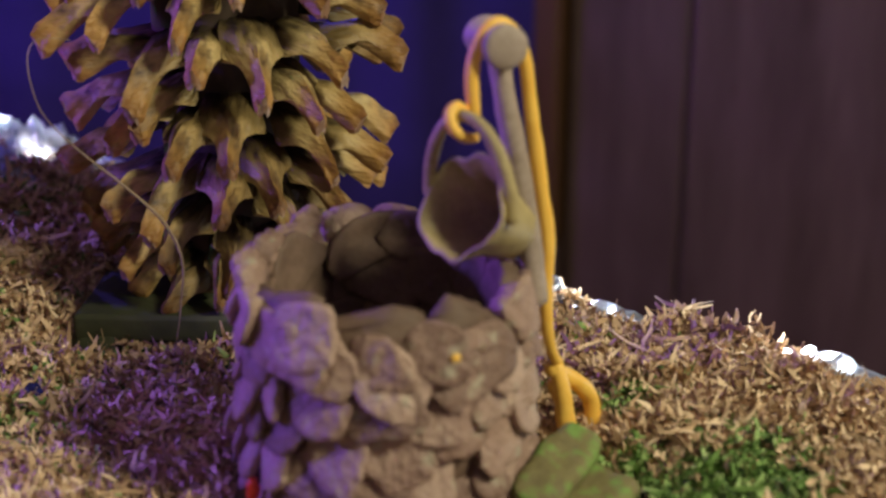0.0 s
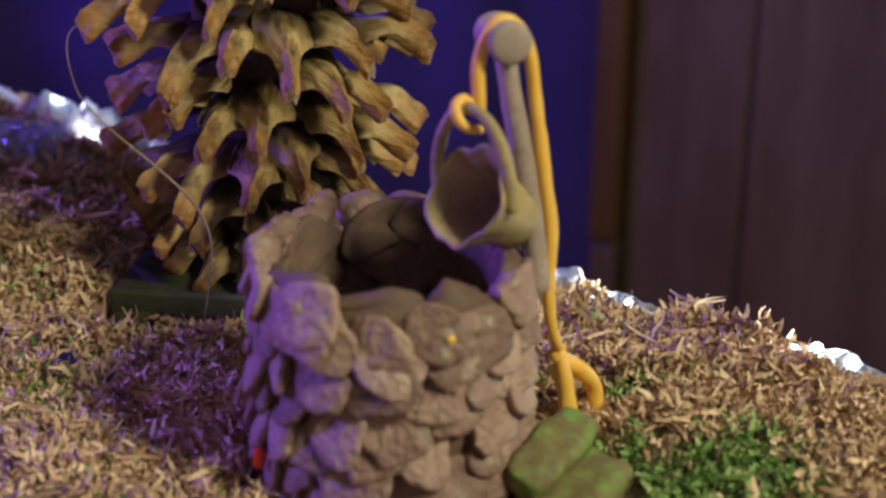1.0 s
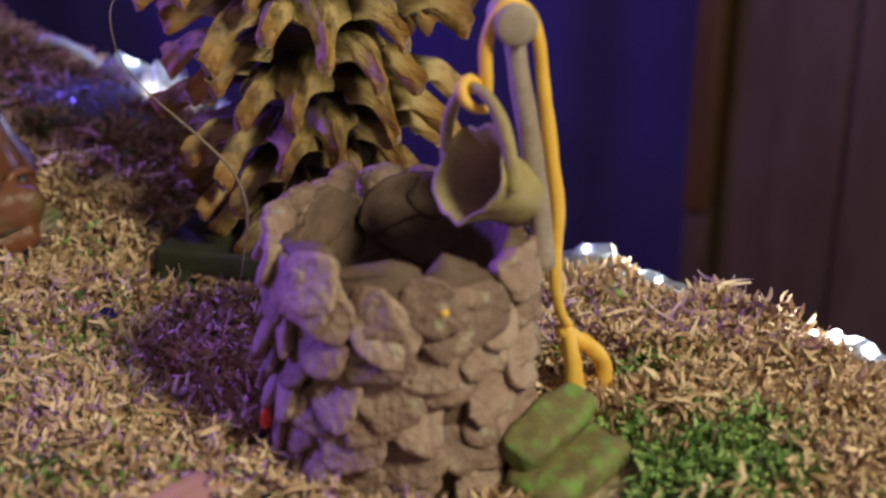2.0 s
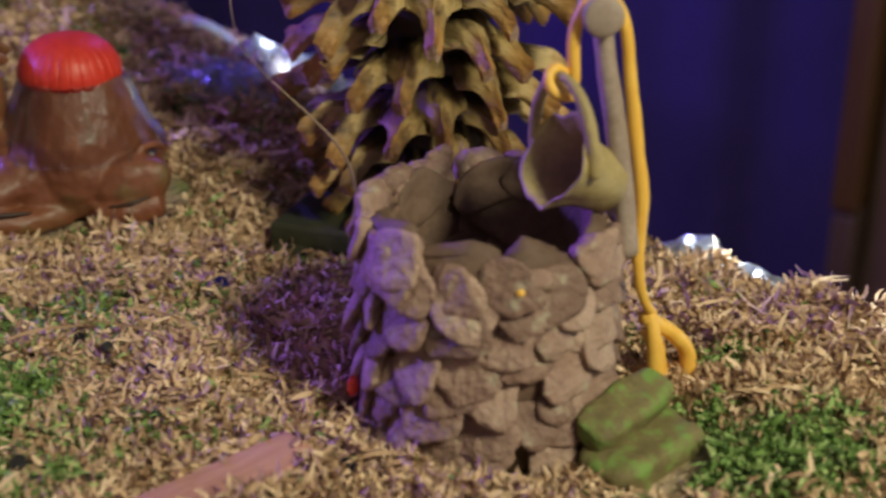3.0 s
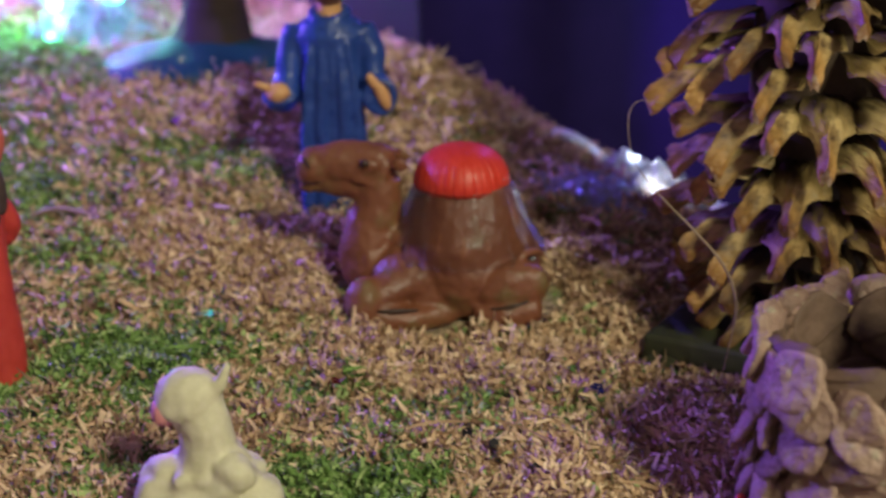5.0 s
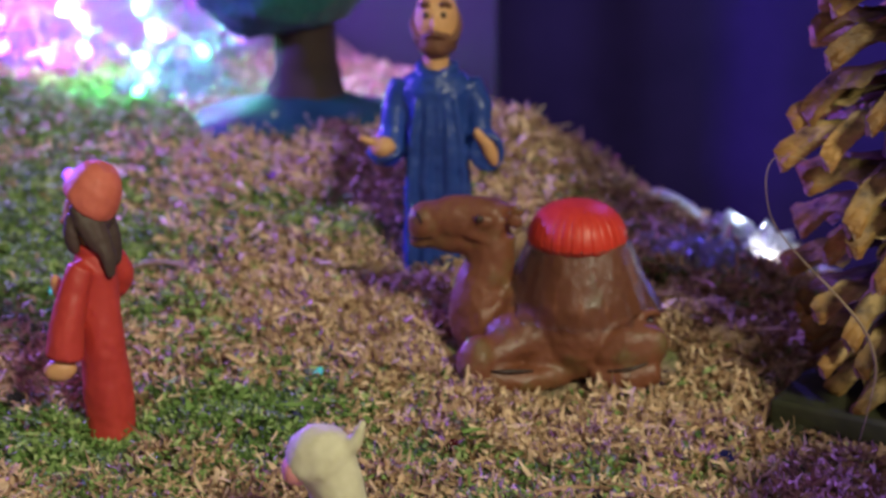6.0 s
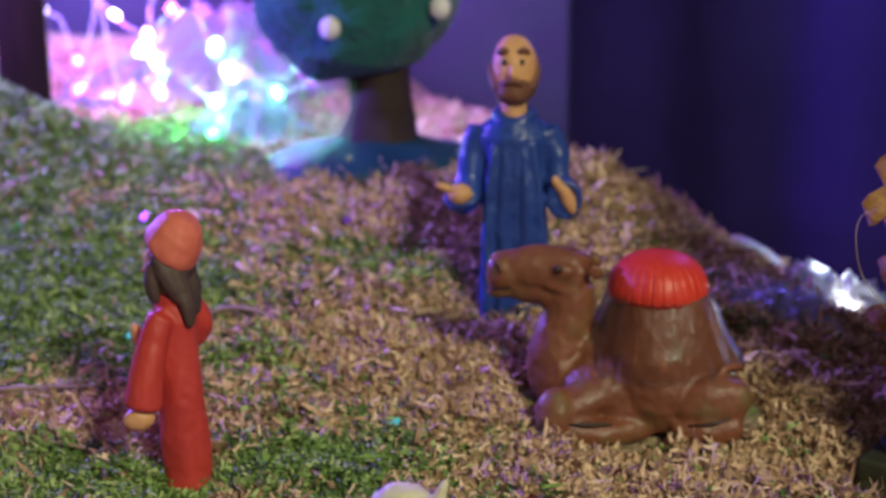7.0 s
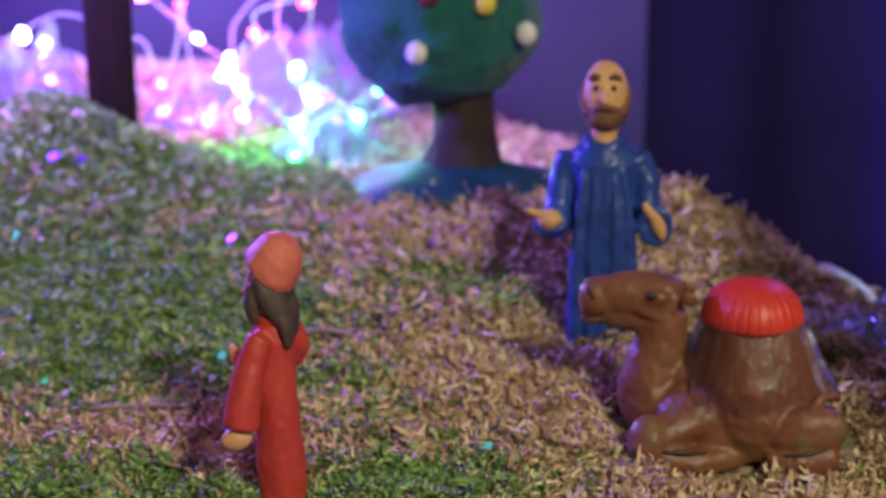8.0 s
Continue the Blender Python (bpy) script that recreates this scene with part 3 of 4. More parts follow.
def well():
    w = thing("clay_well", (*WELL, 0), "round miniature well of grey-brown clay stones", "well")
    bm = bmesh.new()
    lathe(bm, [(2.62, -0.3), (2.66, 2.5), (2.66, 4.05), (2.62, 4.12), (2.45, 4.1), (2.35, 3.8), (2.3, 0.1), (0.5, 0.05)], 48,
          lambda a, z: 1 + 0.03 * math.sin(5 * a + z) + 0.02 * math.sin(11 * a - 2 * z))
    part("inner_wall", bm, M_INNER_SHADE, w, "brown clay lining, darkened for the shade inside the well")
    rnd = random.Random(4)
    for last, cell in paving(rnd, 2.78, 7, 16, 0.30, 0.70, 4.88):
        part("rim_stone" if last else "stone", shingle(cell, rnd, 2.80, 0.42 if last else 0.28), None, w)
    # inner stones take the lining's colour, with the shade painted in
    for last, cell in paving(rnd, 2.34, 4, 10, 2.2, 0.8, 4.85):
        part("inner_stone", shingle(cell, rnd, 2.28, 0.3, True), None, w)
    # flattened tongues of clay set along the rim, some upright, some lying
    for k in range(10):
        a = 2 * math.pi * (k + rnd.uniform(-0.3, 0.3)) / 10
        upright = rnd.random() < 0.4
        bm = bmesh.new()
        size = (rnd.uniform(0.40, 0.52), rnd.uniform(0.16, 0.22), rnd.uniform(0.44, 0.56)) if upright else (rnd.uniform(0.62, 0.92), rnd.uniform(0.24, 0.32), rnd.uniform(0.18, 0.28))
        ball(bm, (0, 0, 0), size, 4, 0.16, 2.2, power=0.7, seed=k * 7.3)
        for v in bm.verts:
            v.co += 0.06 * noise.noise_vector(v.co * 3.5 + Vector((k, 0, 0))) + 0.02 * noise.noise_vector(v.co * 9 + Vector((k, 0, 0)))
        up = 0.36 * math.sin(a) + rnd.uniform(-0.14, 0.10) - (0.12 if upright else 0)
        part("rim_stone", bm, M_STONE, w, "", (2.64 * math.cos(a), 2.64 * math.sin(a), 4.66 + up), (rnd.uniform(-28, 12), rnd.uniform(-24, 24), math.degrees(a) + 90))
    # the slanting post with its spool, at the right-hand side of the rim
    bm = bmesh.new()
    tube(bm, [(2.95, -0.6, 4.0), (2.87, -0.55, 4.9), (2.64, -0.45, 6.5), (2.32, -0.3, 8.3), (2.22, -0.25, 9.0)], [0.26, 0.24, 0.24, 0.22, 0.22], 12, rough=0.12, freq=2)
    part("post", bm, M_POST, w, "leaning grey-brown clay post")
    bm = bmesh.new()
    lathe(bm, [(0.36, -0.75), (0.42, -0.70), (0.43, -0.60), (0.30, -0.5), (0.30, 0.5), (0.43, 0.60), (0.42, 0.72), (0.34, 0.76)], 28,
          lambda a, z: 1 + 0.02 * math.sin(3 * a + z))
    part("spool", bm, M_POST, w, "round clay spool", (2.20, -0.15, 9.2), (88, 0, -6))
    bm = bmesh.new()
    ball(bm, (0, 0, 0), (0.10, 0.05, 0.09), 2)
    part("yellow_crumb", bm, M_ROPE, w, "yellow clay crumb", (0.31, -3.02, 4.2))
    bm = bmesh.new()
    ball(bm, (0, 0, 0), (0.14, 0.10, 0.26), 2, 0.04, 5)
    part("red_crumb", bm, M_RED, w, "red clay crumb", (-3.02, -0.95, 1.15))
    return w


well()


def rope():
    """A yellow clay rope: from the bucket's handle over the spool and down to a loop on the ground."""
    y = -18.35
    bm = bmesh.new()
    tube(bm, [(18.30, y - 0.35, 7.55), (18.05, y - 0.35, 7.58), (17.84, y - 0.3, 7.75), (17.80, y - 0.2, 8.0), (17.98, y - 0.1, 8.12), (18.2, y, 7.98)], [0.08, 0.10, 0.12, 0.12, 0.11, 0.09], 10, rough=0.1, freq=3)
    tube(bm, [(18.37, y, 7.75), (18.35, y, 8.05), (18.31, y, 8.6), (18.39, y, 9.12), (18.61, y, 9.50), (18.87, y, 9.60), (19.18, y, 9.38), (19.40, y, 8.83), (19.52, y, 7.95), (19.67, y, 7.04),
              (19.82, y, 6.10), (19.95, y, 5.27), (19.95, y, 4.31), (19.97, y, 3.5), (20.2, y + 0.2, 2.7), (20.45, y + 0.4, 2.3)],
         [0.10, 0.13, 0.14, 0.14, 0.14, 0.14, 0.13, 0.13, 0.14, 0.15, 0.15, 0.15, 0.14, 0.13, 0.12, 0.12], 12, rough=0.14, freq=2.2)
    tube(bm, [(20.30, -18.0, 2.25), (20.62, -17.8, 1.95), (21.02, -17.7, 1.66), (21.40, -17.6, 1.18), (21.46, -17.6, 0.60), (21.22, -17.65, 0.24), (20.94, -17.7, 0.32), (20.76, -17.7, 0.78), (20.66, -17.8, 1.28), (20.42, -17.9, 1.85)], 0.195, 12, rough=0.14, freq=3)
    tube(bm, [(20.4, -18.0, 2.3), (20.48, -18.15, 1.7), (20.56, -18.2, 1.0), (20.66, -18.2, 0.4)], [0.13, 0.18, 0.21, 0.13], 10, rough=0.1, freq=3)
    tagged(part("rope", bm, M_ROPE, None, "thick yellow-orange clay rope with a looped end"), category="rope")


rope()


def bucket():
    """A dented clay bucket that hangs tilted, its mouth turned sideways."""
    at = Vector((18.13, -18.75, 6.15))
    b = thing("bucket", at, "olive-brown clay bucket hanging tilted from the rope", "bucket")
    turn = Vector((-0.80, -0.36, 0.42)).to_track_quat("Z", "Y")
    bm = bmesh.new()
    lathe(bm, [(0.22, -1.52), (0.40, -1.50), (0.54, -1.36), (0.62, -1.0), (0.69, -0.5), (0.82, 0.0), (0.93, 0.20), (0.97, 0.27), (0.94, 0.30), (0.87, 0.25), (0.74, -0.1), (0.60, -0.6), (0.50, -1.15), (0.2, -1.25)], 48,
          lambda a, z: 1 + 0.06 * math.sin(2 * a + 1) + (0.05 * math.sin(5 * a + 2) + 0.03 * math.sin(9 * a + 3 * z)) * max(0.3, min(1, z + 1)))
    for v in bm.verts:
        v.co += 0.05 * noise.noise_vector(v.co * 2.3) + 0.018 * noise.noise_vector(v.co * 7)
        v.co = turn @ v.co
        v.co.z *= 1.14
    part("bowl", bm, M_BUCKET, b)
    bm = bmesh.new()
    pts = [Vector((0.0, 0.03, 0.05)) + Vector((0.52, -0.84, -0.10)) * 0.98 * -math.cos(t) + Vector((-0.05, 0, 1.78)) * math.sin(t) for t in np.linspace(0.0, math.pi, 11)]
    tube(bm, pts, [0.09, 0.11, 0.11, 0.10, 0.09, 0.10, 0.11, 0.13, 0.15, 0.15, 0.12], 12, flat=1.25, rough=0.14, freq=3)
    part("handle", bm, M_BUCKET, b)


bucket()


def clay_slab(at, turn, size, label):
    bm = bmesh.new()
    ball(bm, (0, 0, 0), size, 5, 0.10, 1.6, power=0.45, seed=at[0])
    tagged(part("clay_slab", bm, M_SLAB, None, label, at, turn), category="stone", group="slabs by the well")


clay_slab((19.42, -20.10, 1.02), (20, -13, 37), (1.22, 0.52, 0.38), "rounded green-brown clay slab leaning on another")
clay_slab((19.75, -20.50, 0.14), (4, -7, 35), (1.40, 0.80, 0.52), "rounded green-brown clay slab lying beside the well")

bm = bmesh.new()
box(bm, (0, 0, 0), (1.2, 6.0, 0.28), 0.05)
tagged(part("wood_strip", bm, M_PLANK, None, "flat pinkish wooden strip lying on the moss", (10.23, -21.78, hz(10.1, -21.6) + 0.34), (2, 3, -53)), category="wood strip")


# ---- the pinecone ----
def scale_mesh(seed):
    """One woody scale: it leaves the core outwards, widens to shoulders and narrows to a blunt tip that bends down; its face is fluted."""
    rnd = random.Random(seed)
    bm = bmesh.new()
    nu, nv = 16, 12
    droop, twist = rnd.uniform(1.35, 1.9), rnd.uniform(-0.25, 0.25)
    hook, girth = rnd.uniform(0.1, 0.9), rnd.uniform(0.82, 1.05)
    stations = (0, 0.3, 0.48, 0.56, 0.66, 0.82, 0.94, 1.0)
    top, low = [], []
    for i in range(nu + 1):
        u = i / nu
        out = 1.2 + 3.75 * u - 0.85 * u * u
        z = 0.55 * u - droop * u**2.1 + hook * max(0, u - 0.8) * 2
        wide = float(np.interp(u, stations, (0.40, 0.72, 0.90, 0.66, 0.37, 0.25, 0.27, 0.17))) * girth * (1.0 + 0.04 * math.sin(11 * u + seed))
        thick = float(np.interp(u, stations, (0.06, 0.07, 0.09, 0.15, 0.22, 0.24, 0.27, 0.17)))
        a, b = [], []
        for j in range(nv + 1):
            v = 2 * j / nv - 1
            keel = math.exp(-((v / 0.42) ** 2)) * 0.22 * float(smooth01((u - 0.3) / 0.3))
            flute = keel + 0.035 * math.cos(v * 4.2 * math.pi) * (1 - 0.6 * u) - 0.75 * (v * wide) ** 2 * float(smooth01((u - 0.15) / 0.4))
            flute += 0.06 * noise.noise(Vector((v * 2, u * 5, seed * 3.1))) + 0.02 * noise.noise(Vector((v * 7, u * 12, seed)))
            x = v * wide + twist * u * u + 0.05 * noise.noise(Vector((u * 6, v * 2, seed)))
            rim = 1 - abs(v) ** 4
            a.append(bm.verts.new((x, out + 0.6 * flute * u, z + flute * 0.85 + thick * (0.25 + 0.75 * rim))))
            b.append(bm.verts.new((x * 0.96, out - 0.05, z + flute * 0.5 - thick * rim)))
        top.append(a)
        low.append(b)
    for i in range(nu):
        for j in range(nv):
            for g, flip in ((top, 1), (low, -1)):
                f = (g[i][j], g[i][j + 1], g[i + 1][j + 1], g[i + 1][j])
                face = bm.faces.new(f[::flip])
                face.material_index = 0
        for j in (0, nv):
            bm.faces.new((top[i][j], top[i + 1][j], low[i + 1][j], low[i][j]))
    for i, flag in ((0, 0), (nu, 1)):
        for j in range(nv):
            bm.faces.new((top[i][j], top[i][j + 1], low[i][j + 1], low[i][j])).material_index = flag
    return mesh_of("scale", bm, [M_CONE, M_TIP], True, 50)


def pinecone():
    c = thing("pinecone", (16.1, -6.7, 0), "large open brown pinecone standing upright as a tree", "pinecone")
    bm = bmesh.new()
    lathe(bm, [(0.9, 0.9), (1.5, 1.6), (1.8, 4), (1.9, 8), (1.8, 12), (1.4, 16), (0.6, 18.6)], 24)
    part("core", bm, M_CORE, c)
    kinds = [scale_mesh(k) for k in range(9)]
    rnd = random.Random(9)
    total = 190
    for k in range(total):
        f = k / (total - 1)
        z = 2.2 + 16.6 * f
        fat = 0.74 + 0.34 * math.sin(math.pi * min(f * 1.15 + 0.12, 1.0)) - 0.45 * max(0, f - 0.6) ** 1.2
        ang = k * 137.508 + rnd.uniform(-7, 7)
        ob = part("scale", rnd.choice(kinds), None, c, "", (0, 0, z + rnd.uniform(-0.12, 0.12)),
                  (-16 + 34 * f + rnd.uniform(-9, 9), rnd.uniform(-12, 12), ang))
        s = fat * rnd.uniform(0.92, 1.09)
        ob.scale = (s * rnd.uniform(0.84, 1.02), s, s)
    return c


pinecone()


def cone_base():
    bm = bmesh.new()
    box(bm, (0, 0, 0), (7.6, 6.4, 0.8), 0.22, segs=3)
    bmesh.ops.subdivide_edges(bm, edges=bm.edges[:], cuts=2, use_grid_fill=True)
    for v in bm.verts:
        v.co += 0.12 * noise.noise_vector(v.co * 0.8)
    base = thing("cone_stand", (16.1, -6.7, 0), "dark green clay slab under the pinecone", "stand", (0, 0, -22))
    part("plate", bm, M_SLAB_D, base, "", (0, 0, 0.55))
    for k, (x, y) in enumerate(((-3.2, -2.6), (3.2, -2.6), (-3.2, 2.6), (3.2, 2.6))):
        bm = bmesh.new()
        ball(bm, (0, 0, 0), (0.8, 0.7, 1.0), 3, 0.1, 2, power=0.7)
        part("foot", bm, M_SLAB_D, base, "", (x, y, -0.25))


cone_base()


def stem(pts, r, label):
    bm = bmesh.new()
    tube(bm, pts, r, 6, smooth=6)
    tagged(part("dry_stem", bm, M_STRAW, None, label), category="stem", group="dry stems")


stem([(11.8, -10.9, 8.45), (11.1, -10.9, 8.50), (10.85, -10.9, 8.0), (11.0, -10.9, 7.0), (11.45, -10.9, 6.3), (12.0, -10.9, 5.7), (12.8, -10.9, 4.9), (13.55, -10.9, 4.0), (13.9, -10.9, 3.0), (13.8, -10.8, 1.8), (13.6, -10.6, 0.5)], [0.01, 0.012, 0.014, 0.014, 0.016, 0.02, 0.03, 0.045, 0.035, 0.02, 0.016], "thin curled dry stem caught on the pinecone")
stem([(8.89, -1.0, 3.61), (8.97, -1.0, 2.65), (9.13, -1.0, 1.68), (9.42, -1.0, 0.87)], 0.02, "thin dry stem standing in the moss")


# fallen stems that lie on the moss
def fallen(pts, r):
    stem([(x, y, hz(x, y) + h) for x, y, h in pts], r, "pale dry stem lying on the moss")


fallen([(-15.6, -9.9, 0.45), (-14.0, -9.9, 0.55), (-12.6, -9.5, 0.6), (-10.9, -9.3, 0.55), (-9.6, -9.6, 0.4)], [0.05, 0.09, 0.08, 0.07, 0.03])
fallen([(-13.2, -10.0, 0.4), (-12.0, -9.2, 0.65), (-10.6, -8.8, 0.5)], [0.04, 0.06, 0.03])
fallen([(-9.9, -3.9, 0.4), (-9.0, -3.6, 0.6), (-8.0, -3.7, 0.6), (-7.1, -4.0, 0.45)], [0.06, 0.11, 0.09, 0.04])
fallen([(-12.6, -13.0, 0.4), (-11.0, -12.5, 0.5), (-9.4, -12.5, 0.45)], [0.05, 0.09, 0.04])


# ---- figurines ----
def camel():
    """A lying camel of brown clay with a red cap on its hump; its head is towards -x."""
    body = bmesh.new()
    ball(body, (5.4, 0, 1.6), (2.8, 1.95, 1.05), 4, 0.2, 1)
    lathe(body, [(2.1, 0.75), (2.42, 1.4), (2.38, 2.0), (2.15, 2.8), (1.78, 3.6), (1.48, 4.25), (1.40, 4.5)], 32, lambda a, z: 1 + 0.02 * math.sin(4 * a + z) - 0.16 * abs(math.sin(a)) * min(1, max(0, (3.4 - z) / 2)), at=(5.75, 0, 0))
    ball(body, (7.0, 0, 1.3), (1.2, 1.4, 1.1), 3)
    ball(body, (4.2, 0, 1.85), (1.7, 1.98, 1.05), 3)
    ball(body, (3.9, 0, 2.55), (0.8, 1.0, 0.8), 3)
    tube(body, [(4.4, 0, 1.2), (3.2, 0, 1.5), (2.72, 0, 2.2), (2.78, 0, 3.0), (3.0, 0, 3.8), (3.1, 0, 4.6)], [1.2, 1.12, 1.06, 0.90, 0.76, 0.72], 18)
    tube(body, [(3.35, 0, 4.85), (2.7, 0, 4.95), (1.9, 0, 5.02), (1.3, 0, 5.0)], [0.64, 0.74, 0.70, 0.60], 18, flat=1.02)
    ball(body, (1.15, 0, 4.95), (0.70, 0.62, 0.64), 4, power=0.9, turn=(0, -6, 0))
    ball(body, (0.98, 0, 4.42), (0.46, 0.44, 0.24), 3, power=0.8, turn=(0, -6, 0))
    ball(body, (2.0, 0, 4.42), (1.1, 0.54, 0.44), 3, turn=(0, 6, 0))
    ball(body, (3.0, 0, 5.30), (0.62, 0.56, 0.34), 3)
    for s in (-1, 1):
        tube(body, [(4.7, s * 1.20, 2.05), (3.8, s * 1.48, 1.74), (2.95, s * 1.80, 1.40)], [0.50, 0.56, 0.62], 16)
        tube(body, [(2.75, s * 1.98, 1.12), (3.5, s * 2.08, 0.80), (4.5, s * 1.90, 0.78), (5.3, s * 1.5, 0.9)], [0.62, 0.46, 0.40, 0.36], 16)
        ball(body, (2.66, s * 1.95, 1.28), (0.66, 0.70, 0.78), 3)
        ball(body, (7.2, s * 1.72, 1.66), (1.22, 0.62, 0.80), 3, turn=(0, -12, 0))
        tube(body, [(6.1, s * 1.95, 0.78), (7.0, s * 2.05, 0.88), (8.0, s * 1.9, 1.08)], [0.40, 0.44, 0.40], 14)
        ball(body, (3.72, s * 0.62, 5.12), (0.30, 0.12, 0.24), 2, turn=(0, 25, 0))
        ball(body, (2.75, s * 0.60, 5.12), (0.42, 0.24, 0.26), 2)
        ball(body, (2.55, s * 0.60, 4.66), (0.50, 0.18, 0.16), 2, turn=(0, 22, 0))
    tube(body, [(8.15, -0.9, 2.4), (7.85, -1.3, 2.65), (7.5, -1.6, 2.62), (7.4, -1.75, 2.35)], [0.13, 0.14, 0.13, 0.12], 8)
    tube(body, [(2.0, 1.2, 1.2), (1.1, 1.4, 1.35), (0.45, 1.5, 1.25)], [0.55, 0.52, 0.42], 12)
    cap = bmesh.new()
    dome = [(1.24, -0.22), (1.45, -0.18), (1.53, 0.0)] + [(1.53 * math.cos(t) ** 0.85, 1.16 * math.sin(t)) for t in np.linspace(0.15, 1.42, 9)] + [(0.06, 1.16)]
    lathe(cap, dome, 348, lambda a, z: 1 - 0.06 * max(0, math.cos(29 * a + 0.5 * math.sin(3 * a) + 0.3 * z)) ** 22 + 0.015 * math.sin(3 * a), at=(5.65, 0, 4.45))
    dark = bmesh.new()
    for s in (-1, 1):
        ball(dark, (2.66, s * 0.83, 5.20), (0.15, 0.07, 0.13), 2)
        tube(dark, [(0.72, s * 0.50, 5.34), (0.86, s * 0.58, 5.2), (0.92, s * 0.61, 5.02)], 0.04, 6)
        tube(dark, [(0.50, s * 0.34, 4.56), (0.85, s * 0.52, 4.55), (1.25, s * 0.57, 4.60)], 0.03, 6)
        # dark strips stand in for the shade between the folded legs
        tube(dark, [(3.05, s * 2.54, 1.22), (3.6, s * 2.48, 1.20), (4.3, s * 2.27, 1.16)], [0.03, 0.08, 0.03], 8)
        tube(dark, [(6.5, s * 2.30, 1.18), (7.1, s * 2.38, 1.26), (7.7, s * 2.28, 1.42)], [0.03, 0.075, 0.03], 8)
    me = clay("camel_figurine", [(body, M_CAMEL, 0.07), (cap, M_RED, 0), (dark, M_CAMEL_D, 0)], 0.06, 9)
    ob = part("camel_figurine", me, None, None, "glossy brown clay camel lying down with a red cap", (0.0, -6.05, -0.02), (0, 0, 8))
    ob.scale = (1, 1, 1.06)
    tagged(ob, category="figurine")
    # clear film tied round the hump under the cap
    wrap = bmesh.new()
    lathe(wrap, [(1.46, 4.42), (1.62, 4.32), (1.82, 3.85), (2.10, 3.2), (2.38, 2.7), (2.62, 2.35)], 96,
          lambda a, z: 1 + (0.016 * math.sin(17 * a + 2 * z) + 0.012 * math.sin(31 * a - z)) * (4.6 - z) - 0.12 * abs(math.sin(a)) * max(0, 4.2 - z) / 2, at=(5.7, 0, 0))
    ends = [f for f in wrap.faces if len(f.verts) > 4]
    bmesh.ops.delete(wrap, geom=ends, context="FACES_ONLY")
    film = part("clear_film", wrap, M_WRAP, None, "clear film wrapped round the camel's hump under its cap", (0.0, -6.05, -0.02), (0, 0, 8))
    film.scale = (1, 1, 1.06)
    film.modifiers.new("thickness", "SOLIDIFY").thickness = 0.0002
    tagged(film, category="film")


camel()


